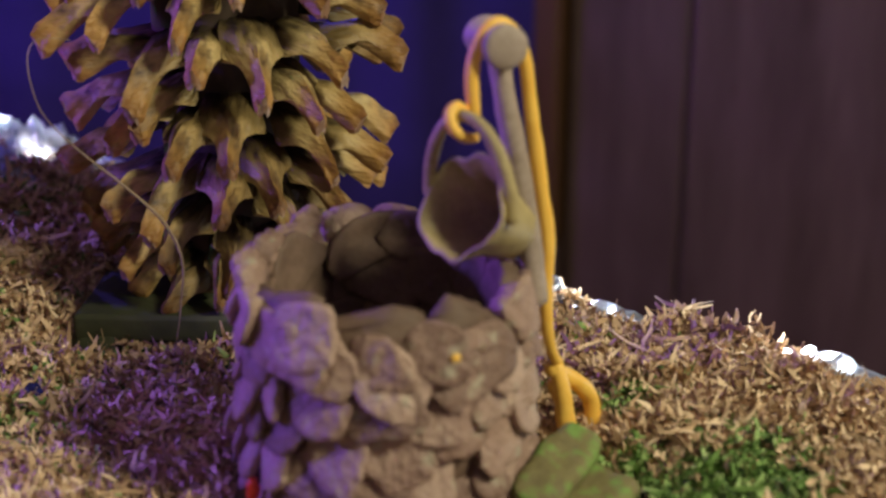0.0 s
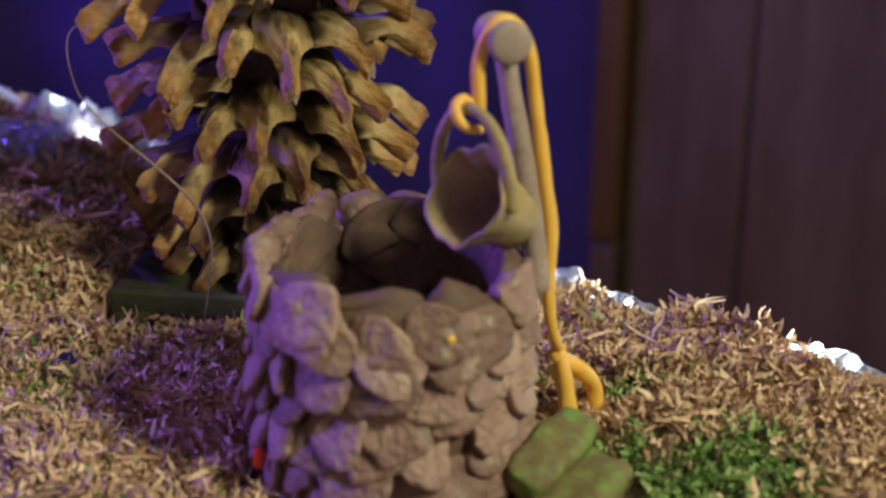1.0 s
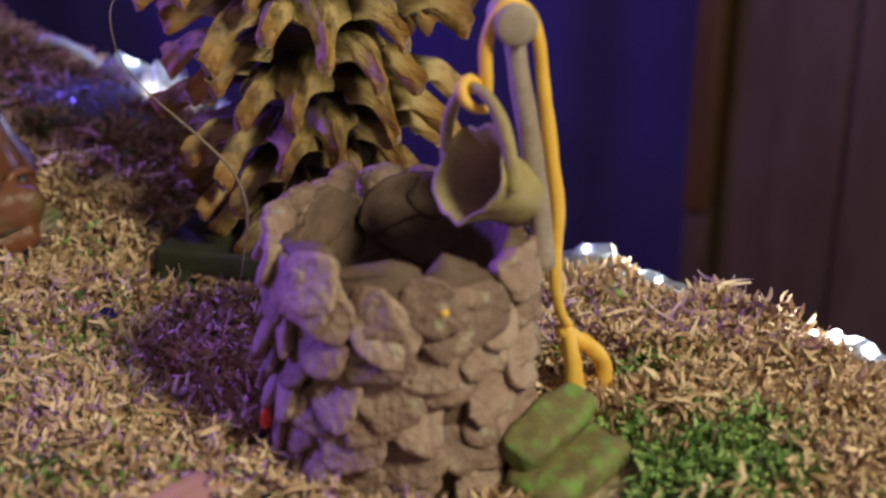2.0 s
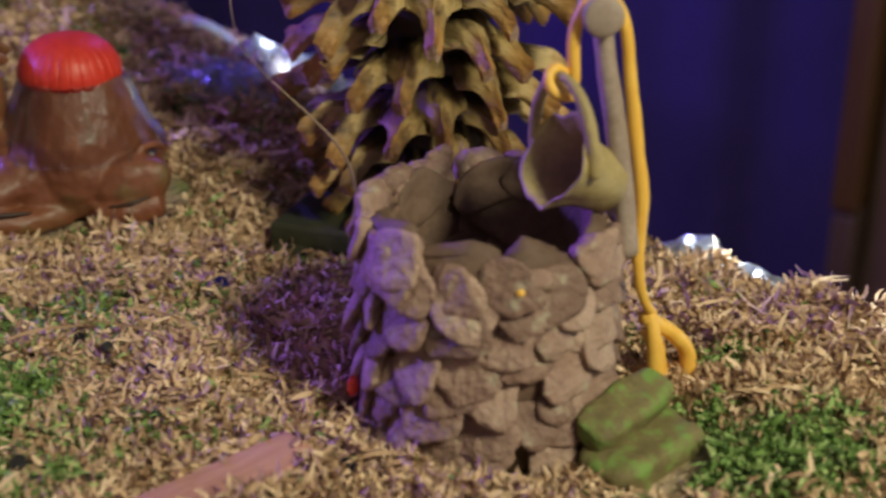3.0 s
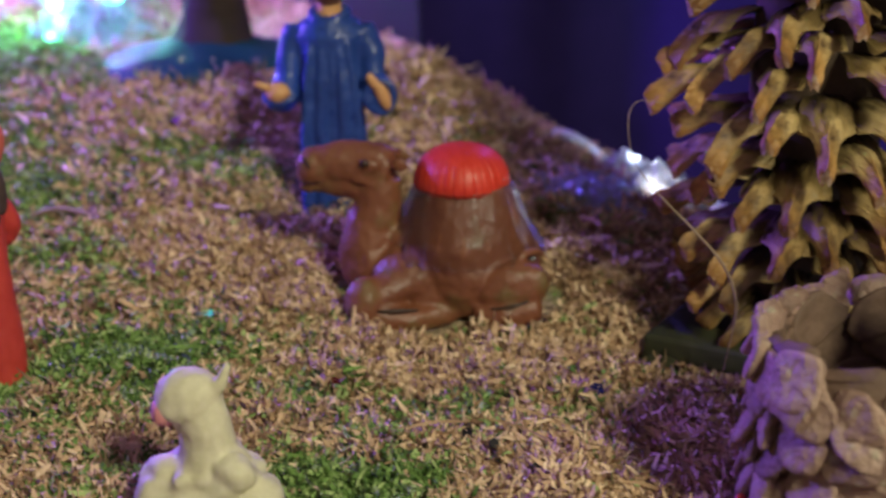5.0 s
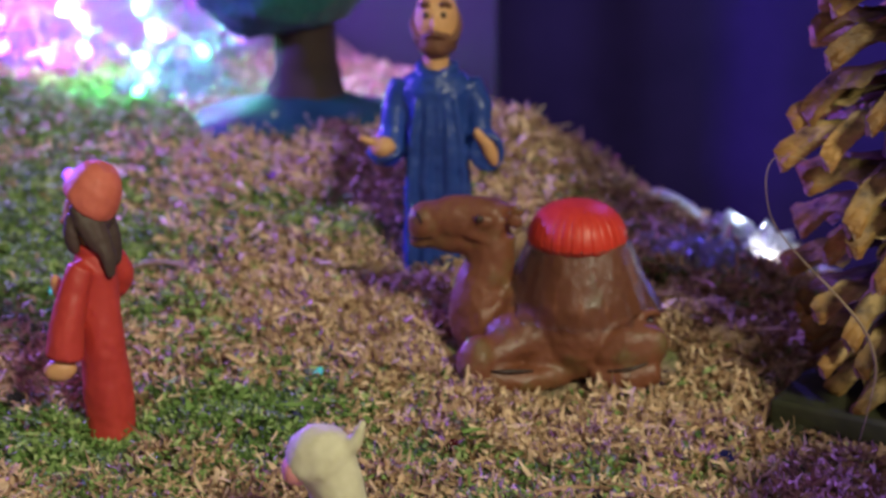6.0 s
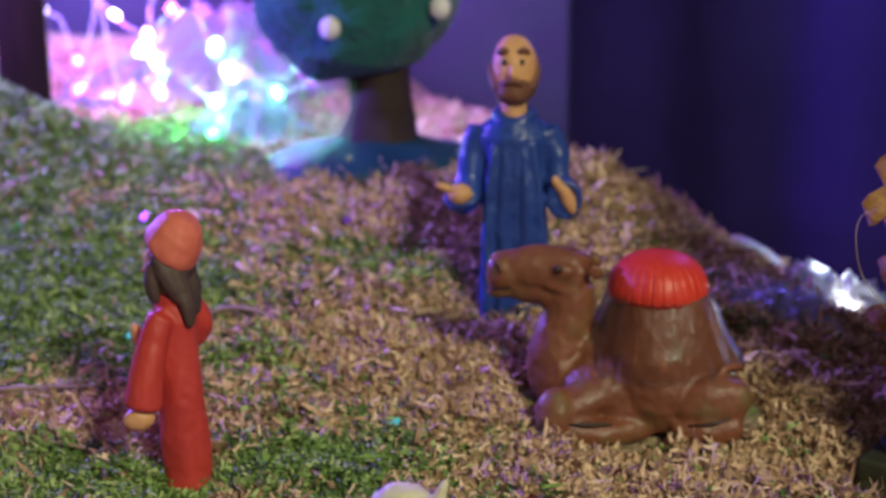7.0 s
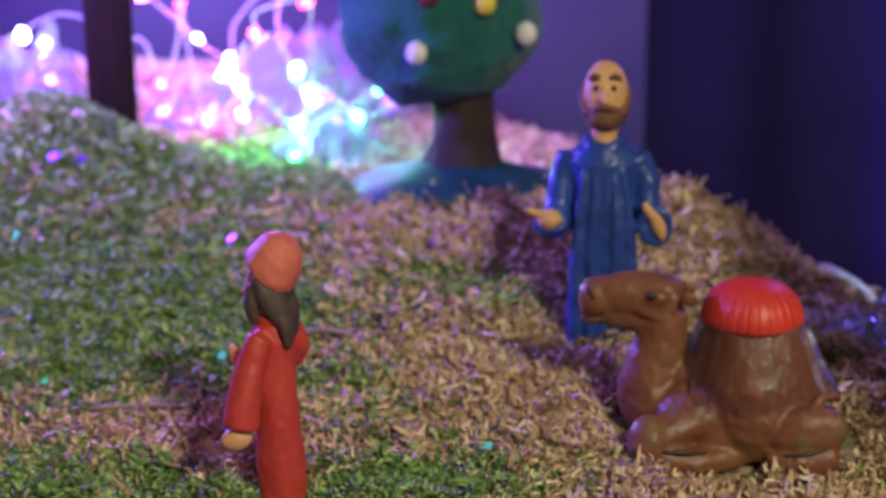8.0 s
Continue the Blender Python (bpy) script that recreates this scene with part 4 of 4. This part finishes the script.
def man():
    """A standing robed figurine with open arms; it faces the viewer."""
    robe = bmesh.new()

    def fold(a, z):
        return 1 + (0.05 * math.cos(7 * a) + 0.04 * math.cos(3 * a + 1)) * min(1, max(0, (6.2 - z) / 3))

    lathe(robe, [(1.26, -0.6), (1.18, 1.5), (1.12, 3.2), (1.10, 4.6), (1.20, 5.8), (1.30, 6.4), (1.05, 6.85), (0.62, 7.1)], 72, fold)
    for v in robe.verts:
        v.co.y *= 0.78
    for s in (-1, 1):
        tube(robe, [(s * 1.10, 0, 6.55), (s * 1.40, -0.05, 5.9), (s * 1.50, -0.25, 5.0), (s * 1.66, -0.55, 4.35)], [0.54, 0.50, 0.48, 0.62], 16, rough=0.08, freq=1.5)
        ball(robe, (s * 1.76, -0.6, 4.22), (0.56, 0.55, 0.48), 3)
    for x, r in ((-0.80, 0.20), (-0.30, 0.24), (0.10, 0.14), (0.46, 0.26), (0.88, 0.18)):
        tube(robe, [(x * 0.8, -0.84, 6.2), (x, -0.92, 4.5), (x * 1.1, -0.92, 2.5), (x * 1.15, -0.94, -0.5)], [0.10, r, r * 1.15, r * 1.2], 10)
    tube(robe, [(-0.55, -0.35, 7.15), (0, -0.62, 6.85), (0.55, -0.35, 7.15), (0.45, 0.3, 7.2), (-0.45, 0.3, 7.2), (-0.55, -0.35, 7.15)], 0.17, 10)
    for s, lean in ((-1, 0.35), (1, 1.0)):
        ring = [Vector((s * 1.78 + 0.50 * math.cos(t), -0.86 + 0.28 * (1 - lean) * math.sin(t) - 0.12, 4.36 + 0.58 * lean * math.sin(t))) for t in np.linspace(0, 2 * math.pi, 13)]
        tube(robe, ring, 0.13, 8)
    skin = bmesh.new()
    tube(skin, [(0, 0, 6.9), (0, 0, 7.6)], [0.46, 0.44], 14)
    ball(skin, (0, -0.02, 8.74), (0.76, 0.74, 1.06), 4, power=0.88)
    tube(skin, [(0, -0.72, 8.95), (0, -0.92, 8.62), (0, -0.92, 8.48)], [0.09, 0.15, 0.14], 8)
    ball(skin, (-1.80, -1.12, 4.55), (0.46, 0.36, 0.38), 3)
    tube(skin, [(-1.95, -1.0, 4.6), (-2.35, -1.15, 4.78), (-2.62, -1.2, 4.9)], [0.2, 0.15, 0.1], 8)
    ball(skin, (1.88, -1.08, 4.40), (0.26, 0.22, 0.56), 3, turn=(0, -22, 0))
    tube(skin, [(1.7, -1.0, 4.7), (1.5, -1.1, 5.0), (1.4, -1.1, 5.15)], [0.2, 0.17, 0.11], 8)
    hair = bmesh.new()
    ball(hair, (0, -0.14, 8.04), (0.70, 0.74, 0.62), 3, 0.08, 3)
    for s in (-1, 1):
        tube(hair, [(s * 0.55, -0.45, 8.05), (s * 0.78, -0.15, 8.5), (s * 0.74, 0.08, 8.9), (s * 0.66, 0.15, 9.15)], [0.20, 0.14, 0.11, 0.06], 10)
        tube(hair, [(s * 0.18, -0.74, 9.30), (s * 0.36, -0.70, 9.34), (s * 0.56, -0.56, 9.22)], [0.10, 0.13, 0.08], 8)
    ball(hair, (0, 0.36, 8.7), (0.70, 0.52, 0.92), 3)
    tube(hair, [(-0.35, -0.78, 8.24), (0, -0.92, 8.36), (0.35, -0.78, 8.24)], [0.08, 0.14, 0.08], 8)
    eyes_and_cuff_shade = bmesh.new()
    for s in (-1, 1):
        ball(eyes_and_cuff_shade, (s * 0.30, -0.73, 8.96), (0.095, 0.07, 0.11), 2)
    # black lump painted in as the shade inside the open sleeve
    ball(eyes_and_cuff_shade, (1.70, -0.92, 4.36), (0.40, 0.10, 0.48), 3)
    me = clay("robed_man_figurine", [(robe, M_BLUE, 0.07), (skin, M_SKIN, 0.05), (hair, M_BEARD, 0.05), (eyes_and_cuff_shade, M_BLACK, 0)])
    ob = part("robed_man_figurine", me, None, None, "bearded clay figurine in a long glossy blue robe", (0.1, 0.6, 1.92), (0, 0, 8))
    ob.scale = (1, 1, 1.01)
    tagged(ob, category="figurine")


man()


def woman():
    """A long-haired figurine in a red robe and cap, seen from behind; it faces -x."""
    robe = bmesh.new()
    lathe(robe, [(0.76, -0.3), (0.76, 1.2), (0.70, 2.6), (0.66, 3.8), (0.70, 4.6), (0.56, 5.0), (0.38, 5.25)], 36, lambda a, z: 1 + 0.02 * math.cos(5 * a + z))
    tube(robe, [(-0.35, -0.55, 4.75), (-0.68, -0.75, 4.05), (-0.94, -0.88, 3.2), (-1.10, -0.94, 2.45)], [0.42, 0.46, 0.52, 0.56], 16)
    tube(robe, [(0.45, 0.45, 4.75), (0.72, 0.7, 4.3), (0.55, 0.9, 3.9), (-0.2, 0.9, 3.85), (-0.8, 0.5, 3.85)], [0.42, 0.42, 0.4, 0.36, 0.34], 14)
    tube(robe, [(-0.45, -0.2, 5.22), (0, -0.45, 5.18), (0.42, -0.1, 5.1), (0.2, 0.35, 5.15), (-0.3, 0.3, 5.2), (-0.45, -0.2, 5.22)], 0.14, 8)
    skin = bmesh.new()
    tube(skin, [(-0.1, 0, 5.1), (-0.12, 0, 5.6)], [0.38, 0.36], 12)
    ball(skin, (-0.10, 0, 6.05), (0.66, 0.58, 0.75), 3)
    ball(skin, (-0.76, 0, 5.98), (0.14, 0.1, 0.1), 2)
    ball(skin, (-1.28, -1.0, 2.12), (0.48, 0.28, 0.30), 3)
    ball(skin, (-1.15, 0.35, 4.05), (0.22, 0.22, 0.42), 3, turn=(0, -15, 0))
    hair = bmesh.new()
    ball(hair, (0.12, 0, 6.15), (0.72, 0.70, 0.62), 3, 0.05, 3)
    tube(hair, [(-0.35, -0.50, 6.45), (-0.15, -0.60, 6.0), (0.12, -0.62, 5.5), (0.3, -0.6, 5.2)], [0.18, 0.28, 0.28, 0.16], 10)
    tube(hair, [(0.15, -0.45, 6.2), (0.38, -0.55, 5.4), (0.50, -0.62, 4.95), (0.52, -0.66, 4.5)], [0.36, 0.36, 0.28, 0.15], 10, flat=0.7)
    tube(hair, [(0.4, 0.2, 6.2), (0.6, 0.1, 5.4), (0.65, 0.0, 4.7)], [0.4, 0.36, 0.22], 10, flat=0.7)
    tube(hair, [(-0.45, -0.42, 6.2), (-0.52, -0.48, 5.8), (-0.50, -0.46, 5.4), (-0.42, -0.42, 5.15)], [0.18, 0.24, 0.22, 0.12], 8)
    cap = bmesh.new()
    lathe(cap, [(0.66, 0.0), (0.83, 0.05), (0.86, 0.30), (0.78, 0.72), (0.60, 1.06), (0.30, 1.30)], 32, lambda a, z: 1 + 0.02 * math.sin(3 * a))
    bmesh.ops.transform(cap, matrix=pose(0.0, 0, 6.32, 12, 34, 0), verts=cap.verts)
    me = clay("red_robed_figurine", [(robe, M_ROBE, 0.06), (skin, M_SKIN, 0.05), (hair, M_HAIR, 0.05), (cap, M_CAP, 0.06)])
    x, y = -6.5, -12.9
    ob = part("red_robed_figurine", me, None, None, "long-haired clay figurine in a red robe and coral cap", (x, y, hz(x, y) + 0.28), (0, -2, 22))
    ob.scale = (0.87, 0.87, 1)
    tagged(ob, category="figurine")


woman()


def lamb():
    """A small sitting lamb of cream clay with a pink face; it faces -x."""
    body = bmesh.new()
    ball(body, (1.55, 0, 0.95), (1.32, 0.95, 0.98), 4, 0.3, 2.2)
    ball(body, (0.55, 0, 0.80), (0.80, 0.8, 0.80), 3, 0.2, 2.4)
    ball(body, (2.65, -0.3, 0.6), (0.65, 0.6, 0.65), 3, 0.1, 2)
    ball(body, (2.2, -0.55, 1.45), (0.48, 0.42, 0.44), 3, 0.1, 2)
    ball(body, (0.9, -0.6, 0.42), (0.6, 0.4, 0.4), 3)
    ball(body, (2.95, -0.55, 0.35), (0.36, 0.34, 0.38), 3)
    tube(body, [(1.5, 0, 1.5), (1.5, 0, 2.2), (1.35, 0, 2.8)], [0.72, 0.62, 0.62], 14)
    ball(body, (1.15, 0, 3.05), (0.78, 0.68, 0.72), 3, 0.06, 3)
    tube(body, [(1.60, -0.1, 3.2), (1.92, -0.15, 3.45), (2.12, -0.15, 3.95)], [0.24, 0.19, 0.06], 8)
    face = bmesh.new()
    ball(face, (0.66, -0.1, 2.80), (0.34, 0.46, 0.38), 3)
    me = clay("lamb_figurine", [(body, M_WHITE, 0.06), (face, M_PINK, 0.05)])
    x, y = 0.25, -19.6
    ob = part("lamb_figurine", me, None, None, "small cream clay lamb with a pink face sitting on moss", (x, y, hz(1.5, y) + 0.2), (0, 0, 6))
    tagged(ob, category="figurine")


lamb()


# ---- the tree behind ----
def tree():
    t = thing("clay_tree", (-8.5, 13.2, 5.2), "round green model tree with bead fruit on a teal base", "tree")
    bm = bmesh.new()
    lathe(bm, [(5.0, -0.9), (5.05, 0.05), (4.8, 0.30), (3.1, 0.62), (2.0, 1.0), (0.8, 1.2)], 48, lambda a, z: 1 + 0.05 * math.sin(3 * a + 1) + 0.03 * math.sin(8 * a))
    part("base", bm, M_TREEBASE, t, "teal clay base")
    bm = bmesh.new()
    tube(bm, [(0.15, 0, 0.8), (0.2, 0, 2.0), (0.2, 0, 3.6), (0.1, 0, 5.0)], [1.95, 1.5, 1.35, 1.45], 24, rough=0.12, freq=1.2)
    part("trunk", bm, M_TRUNK, t, "dark brown clay trunk")
    bm = bmesh.new()
    ball(bm, (-0.85, 0, 7.9), (4.4, 4.2, 4.4), 5, 0.35, 0.6, power=0.9)
    for v in bm.verts:
        v.co += 0.16 * noise.noise_vector(v.co * 1.6) + 0.07 * noise.noise_vector(v.co * 4.5)
    part("crown", bm, M_CROWN, t, "dark green felted crown")
    for x, y, z, m in ((-0.75, -4.05, 6.15, M_FRUIT), (3.55, -2.3, 6.9, M_FRUIT), (2.1, -3.6, 8.2, M_FRUIT_Y), (-3.9, -2.0, 6.3, M_FRUIT_R), (-0.2, -4.15, 8.5, M_FRUIT_R), (-3.2, -3.0, 9.0, M_FRUIT), (2.6, -3.0, 10.0, M_FRUIT)):
        bm = bmesh.new()
        ball(bm, (0, 0, 0), (0.46, 0.36, 0.5), 3, 0.04, 3)
        part("fruit", bm, m, t, "", (x, y, z))


tree()


# ---- dark post of the shed, tan block ----
def shed_post():
    bm = bmesh.new()
    box(bm, (0, 0, 0), (2.3, 2.0, 26), 0.12)
    ob = part("wooden_post", bm, M_WOOD, None, "dark brown square wooden post standing in the moss", (-26.1, 13.6, hz(-26.1, 13.6) + 12.2), (0, 0, 28))
    tagged(ob, category="post")


shed_post()


# ---- light strings ----
PALETTE = {"pink": (1.0, 0.12, 0.45), "white": (0.85, 0.9, 1.0), "green": (0.12, 1.0, 0.5), "magenta": (0.95, 0.2, 0.9), "cyan": (0.28, 1.0, 0.80), "red": (1.0, 0.06, 0.15), "cool": (0.75, 0.85, 1.0)}
GLOW = {k: glow(k + "_bulb", c, 16 if k in ("white", "cool") else 14) for k, c in PALETTE.items()}


def light_string(name, spots, label, slack=0.8, bulb=0.26, seed=1):
    rnd = random.Random(seed)
    s = thing(name, (0, 0, 0), label, "string lights")
    pts = []
    for a, b in zip(spots, spots[1:]):
        pts.append(Vector(a[:3]))
        mid = (Vector(a[:3]) + Vector(b[:3])) / 2
        mid += Vector((rnd.uniform(-1, 1), rnd.uniform(-1, 1), rnd.uniform(-0.2, 1.2))) * slack
        pts.append(mid)
    pts.append(Vector(spots[-1][:3]))
    bm = bmesh.new()
    tube(bm, pts, 0.055, 6, smooth=5)
    part("wire", bm, M_WIRE, s, "thin white cable")
    for x, y, z, c in spots:
        bm = bmesh.new()
        r = bulb * rnd.uniform(0.7, 1.2)
        lathe(bm, [(r * 0.35, -r * 1.1), (r * 0.6, -r * 0.8), (r * 0.8, 0), (r * 0.7, r * 0.6), (r * 0.35, r), (r * 0.1, r * 1.15)], 10)
        part("bulb", bm, GLOW[c], s, "lit " + c + " bulb", (x, y, z), (rnd.uniform(-80, 80), rnd.uniform(-80, 80), 0))


light_string("light_string", [(-39, 24, 9.4, "white"), (-37, 23, 11.0, "white"), (-31, 24, 11, "white"), (-28.9, 24, 8.3, "pink"), (-27.5, 24, 12.7, "red"), (-25.2, 22, 6.6, "pink"),
                              (-24.9, 24, 9.0, "white"), (-23.1, 24, 11.2, "pink"), (-20, 24, 12.9, "red"), (-19.9, 24, 7.8, "white"), (-18.4, 18.1, 5.3, "green"), (-15.3, 25, 8.1, "green")],
             "string of small coloured bulbs tangled on the moss", 1.4, 0.40, 2)
light_string("light_string", [(-33, 30, 13, "magenta"), (-29, 29, 10.5, "white"), (-26.5, 28, 9.5, "white"), (-24, 30, 14, "pink"), (-21.5, 26, 9.0, "cyan"), (-17, 27, 7.9, "green"), (-14, 30, 12, "cool")],
             "second string of coloured bulbs tangled behind the first", 1.4, 0.40, 7)
light_string("edge_light_string", [(11.45, 5.65, 1.75, "cool"), (11.75, 4.6, 1.45, "white"), (12.3, 4.0, 1.2, "cool"), (12.9, 3.4, 0.95, "cool")],
             "string of cool white bulbs along the edge of the board", 0.3, 0.42, 3)
light_string("edge_light_string", [(23.5, -9.7, 0.7, "cool"), (24.3, -11.0, 0.45, "white"), (24.8, -12.1, 0.6, "cool"), (25.9, -14.3, 0.3, "cool"), (27.2, -16.4, 0.8, "white"), (27.5, -16.9, 1.0, "cool"), (28.0, -17.7, 0.9, "cool")],
             "string of cool white bulbs along the edge of the board", 0.0, 0.15, 3)
# a third tangle, nearer to the moss
light_string("light_string", [(-33.5, 20, 8.8, "magenta"), (-31, 21, 8.2, "white"), (-27, 20.5, 7.2, "pink"), (-23, 21.5, 8.6, "white"), (-22.2, 20, 7.2, "magenta"), (-19.5, 21, 6.6, "cyan"), (-16.5, 22, 7.0, "green"), (-14.5, 23, 8.0, "green")],
             "third string of coloured bulbs lying in the moss", 1.6, 0.34, 11)


def film_strip(y_a, y_b, high, seed):
    """A crumpled piece of clear film along the right-hand edge of the mossy board."""
    bm = bmesh.new()
    n, m = int(abs(y_a - y_b) * 5) + 4, 7
    grid = []
    for i in range(n + 1):
        f = i / n
        y0 = y_a + (y_b - y_a) * f
        x0 = (15.5 - 0.49 * y0) / 0.87
        row = []
        for j in range(m + 1):
            v = j / m
            tall = high * math.sin(math.pi * min(max(f, 0.04), 0.96)) ** 0.6
            p = Vector((x0 + 0.87 * 2.0 * (v - 0.35), y0 + 0.49 * 2.0 * (v - 0.35), 0.1 + tall * math.sin(v * 3.1) - 1.2 * v * v))
            p += 0.42 * noise.noise_vector(Vector((y0 * 1.1, v * 3, seed))) + 0.2 * noise.noise_vector(Vector((y0 * 2.9, v * 8, seed + 4)))
            p.z = max(p.z, hz(p.x, p.y) + 0.05)
            row.append(bm.verts.new(p))
        grid.append(row)
    for i in range(n):
        for j in range(m):
            bm.faces.new((grid[i][j], grid[i + 1][j], grid[i + 1][j + 1], grid[i][j + 1]))
    ob = part("clear_film", bm, M_FOIL, None, "crumpled piece of clear film lying along the board edge", smooth=False)
    sol = ob.modifiers.new("thickness", "SOLIDIFY")
    sol.thickness = 0.0003
    tagged(ob, category="film", group="film along the board edge")


def film_heap(x, y, r, high, seed):
    """A loose crumpled heap of clear film among the light strings."""
    bm = bmesh.new()
    n = 22
    grid = []
    for i in range(n + 1):
        row = []
        for j in range(n + 1):
            u, v = 2 * i / n - 1, 2 * j / n - 1
            p = Vector((x + u * r, y + v * r, 0))
            q = Vector((u * 2.2, v * 2.2, seed))
            p += r * 0.35 * noise.noise_vector(q) + r * 0.12 * noise.noise_vector(q * 3)
            p.z = hz(p.x, p.y) + 0.3 + high * max(0, 1 - u * u - v * v) * (0.55 + 0.9 * abs(noise.noise(q * 1.7))) + 0.6 * abs(noise.noise(q * 3.5))
            row.append(bm.verts.new(p))
        grid.append(row)
    for i in range(n):
        for j in range(n):
            bm.faces.new((grid[i][j], grid[i + 1][j], grid[i + 1][j + 1], grid[i][j + 1]))
    ob = part("clear_film", bm, M_FOIL, None, "crumpled heap of clear film catching the light of small bulbs", smooth=False)
    sol = ob.modifiers.new("thickness", "SOLIDIFY")
    sol.thickness = 0.0003
    tagged(ob, category="film", group="film among the light strings")


bm = bmesh.new()
tube(bm, [(7.1, 10.4, 2.62), (7.6, 10.3, 2.74), (8.2, 10.0, 2.66), (8.9, 9.7, 2.35), (9.5, 9.2, 1.95), (10.0, 8.6, 1.55), (10.8, 7.6, 1.05)], [0.20, 0.26, 0.22, 0.19, 0.17, 0.14, 0.10], 10, rough=0.2, freq=2)
tagged(part("clear_tube", bm, M_MILK, None, "short crumpled tube of clear film lying over the moss slope"), category="film")
film_heap(-37, 23, 4.2, 5.5, 11)
film_heap(-27, 26, 4.0, 2.5, 12)
film_heap(-22, 30, 6.0, 6.0, 14)
film_heap(-17.5, 21, 2.8, 2.0, 13)
film_strip(11.0, 3.0, 1.1, 2)
film_heap(12.2, 4.8, 1.8, 1.5, 16)
film_heap(10.9, 7.2, 1.8, 1.2, 18)
film_heap(9.4, 2.6, 2.0, 0.5, 17)
film_strip(-8.8, -13.0, 1.15, 3)
film_strip(-15.2, -19.4, 1.25, 4)


# ---- glitter and beads on the moss ----
def sequin(x, y, colour, size, lift=0.50, tilt=45):
    bm = bmesh.new()
    bmesh.ops.create_cone(bm, cap_ends=True, segments=6, radius1=size * 1.1, radius2=size, depth=0.05)
    m = SEQ[colour]
    ob = part("sequin", bm, m, None, colour + " sequin lying on the moss", (x, y, hz(x, y) + lift), (tilt, 8 * math.sin(x * 9), 30 * math.sin(x * 5)), smooth=False)
    tagged(ob, category="sequin", group="sequins on the moss")


SEQ = {"violet": surface("violet_sequin", [(0.3, (0.25, 0.05, 0.7)), (0.7, (0.4, 0.1, 0.85))], 90, 0.35, 0, metal=0.5),
       "magenta": surface("magenta_sequin", [(0.3, (0.7, 0.2, 0.8)), (0.7, (0.9, 0.4, 0.95))], 90, 0.35, 0, metal=0.5),
       "green": surface("green_sequin", [(0.3, (0.05, 0.85, 0.25)), (0.7, (0.10, 0.95, 0.38))], 90, 0.75, 0),
       "black": M_BLACK,
       "blue": surface("blue_sequin", [(0.3, (0.01, 0.01, 0.09)), (0.7, (0.02, 0.02, 0.14))], 90, 0.25, 0, metal=0.8),
       "gold": surface("gold_sequin", [(0.3, (0.6, 0.3, 0.03)), (0.7, (0.8, 0.45, 0.05))], 90, 0.25, 0, metal=0.9),
       "red": surface("red_sequin", [(0.3, (0.09, 0.005, 0.01)), (0.7, (0.14, 0.01, 0.015))], 90, 0.25, 0, metal=0.8)}
for x, y, c, r in ((13.5, -20.9, "black", 0.2), (9.0, -16.2, "black", 0.19), (10.2, -11.0, "blue", 0.22), (7.0, -14.6, "black", 0.17), (7.8, -15.2, "black", 0.15), (6.8, -20.6, "black", 0.17),
                   (-4.5, 0.7, "magenta", 0.19), (-1.6, -9.3, "green", 0.21), (-7.2, 4.4, "violet", 0.16), (-15.5, 3.7, "magenta", 0.24), (-5.2, -9.0, "blue", 0.16), (-9.6, -12.4, "black", 0.26),
                   (-11.4, -6.2, "green", 0.18), (-7.2, -2.0, "gold", 0.2), (-6.6, -3.0, "black", 0.17), (3.0, -12.4, "red", 0.2), (-20, 1.7, "green", 0.24), (-24.6, 5.6, "violet", 0.24),
                   (-23.6, 6.2, "violet", 0.22), (-24.1, 1.6, "green", 0.2), (5.0, -9.6, "red", 0.15), (-17, -8, "green", 0.13), (25.6, -17.4, "red", 0.18)):
    sequin(x, y, c, r)


def tan_block():
    """A rounded tan clay block far back beside the post."""
    bm = bmesh.new()
    ball(bm, (0, 0, 0), (2.6, 2.2, 2.4), 4, 0.3, 0.6, power=0.7)
    tagged(part("clay_block", bm, M_POST, None, "rounded tan clay block standing in the moss", (-43.5, 29, hz(-43.5, 29) + 1.6), (0, 0, 30)), category="block")


tan_block()
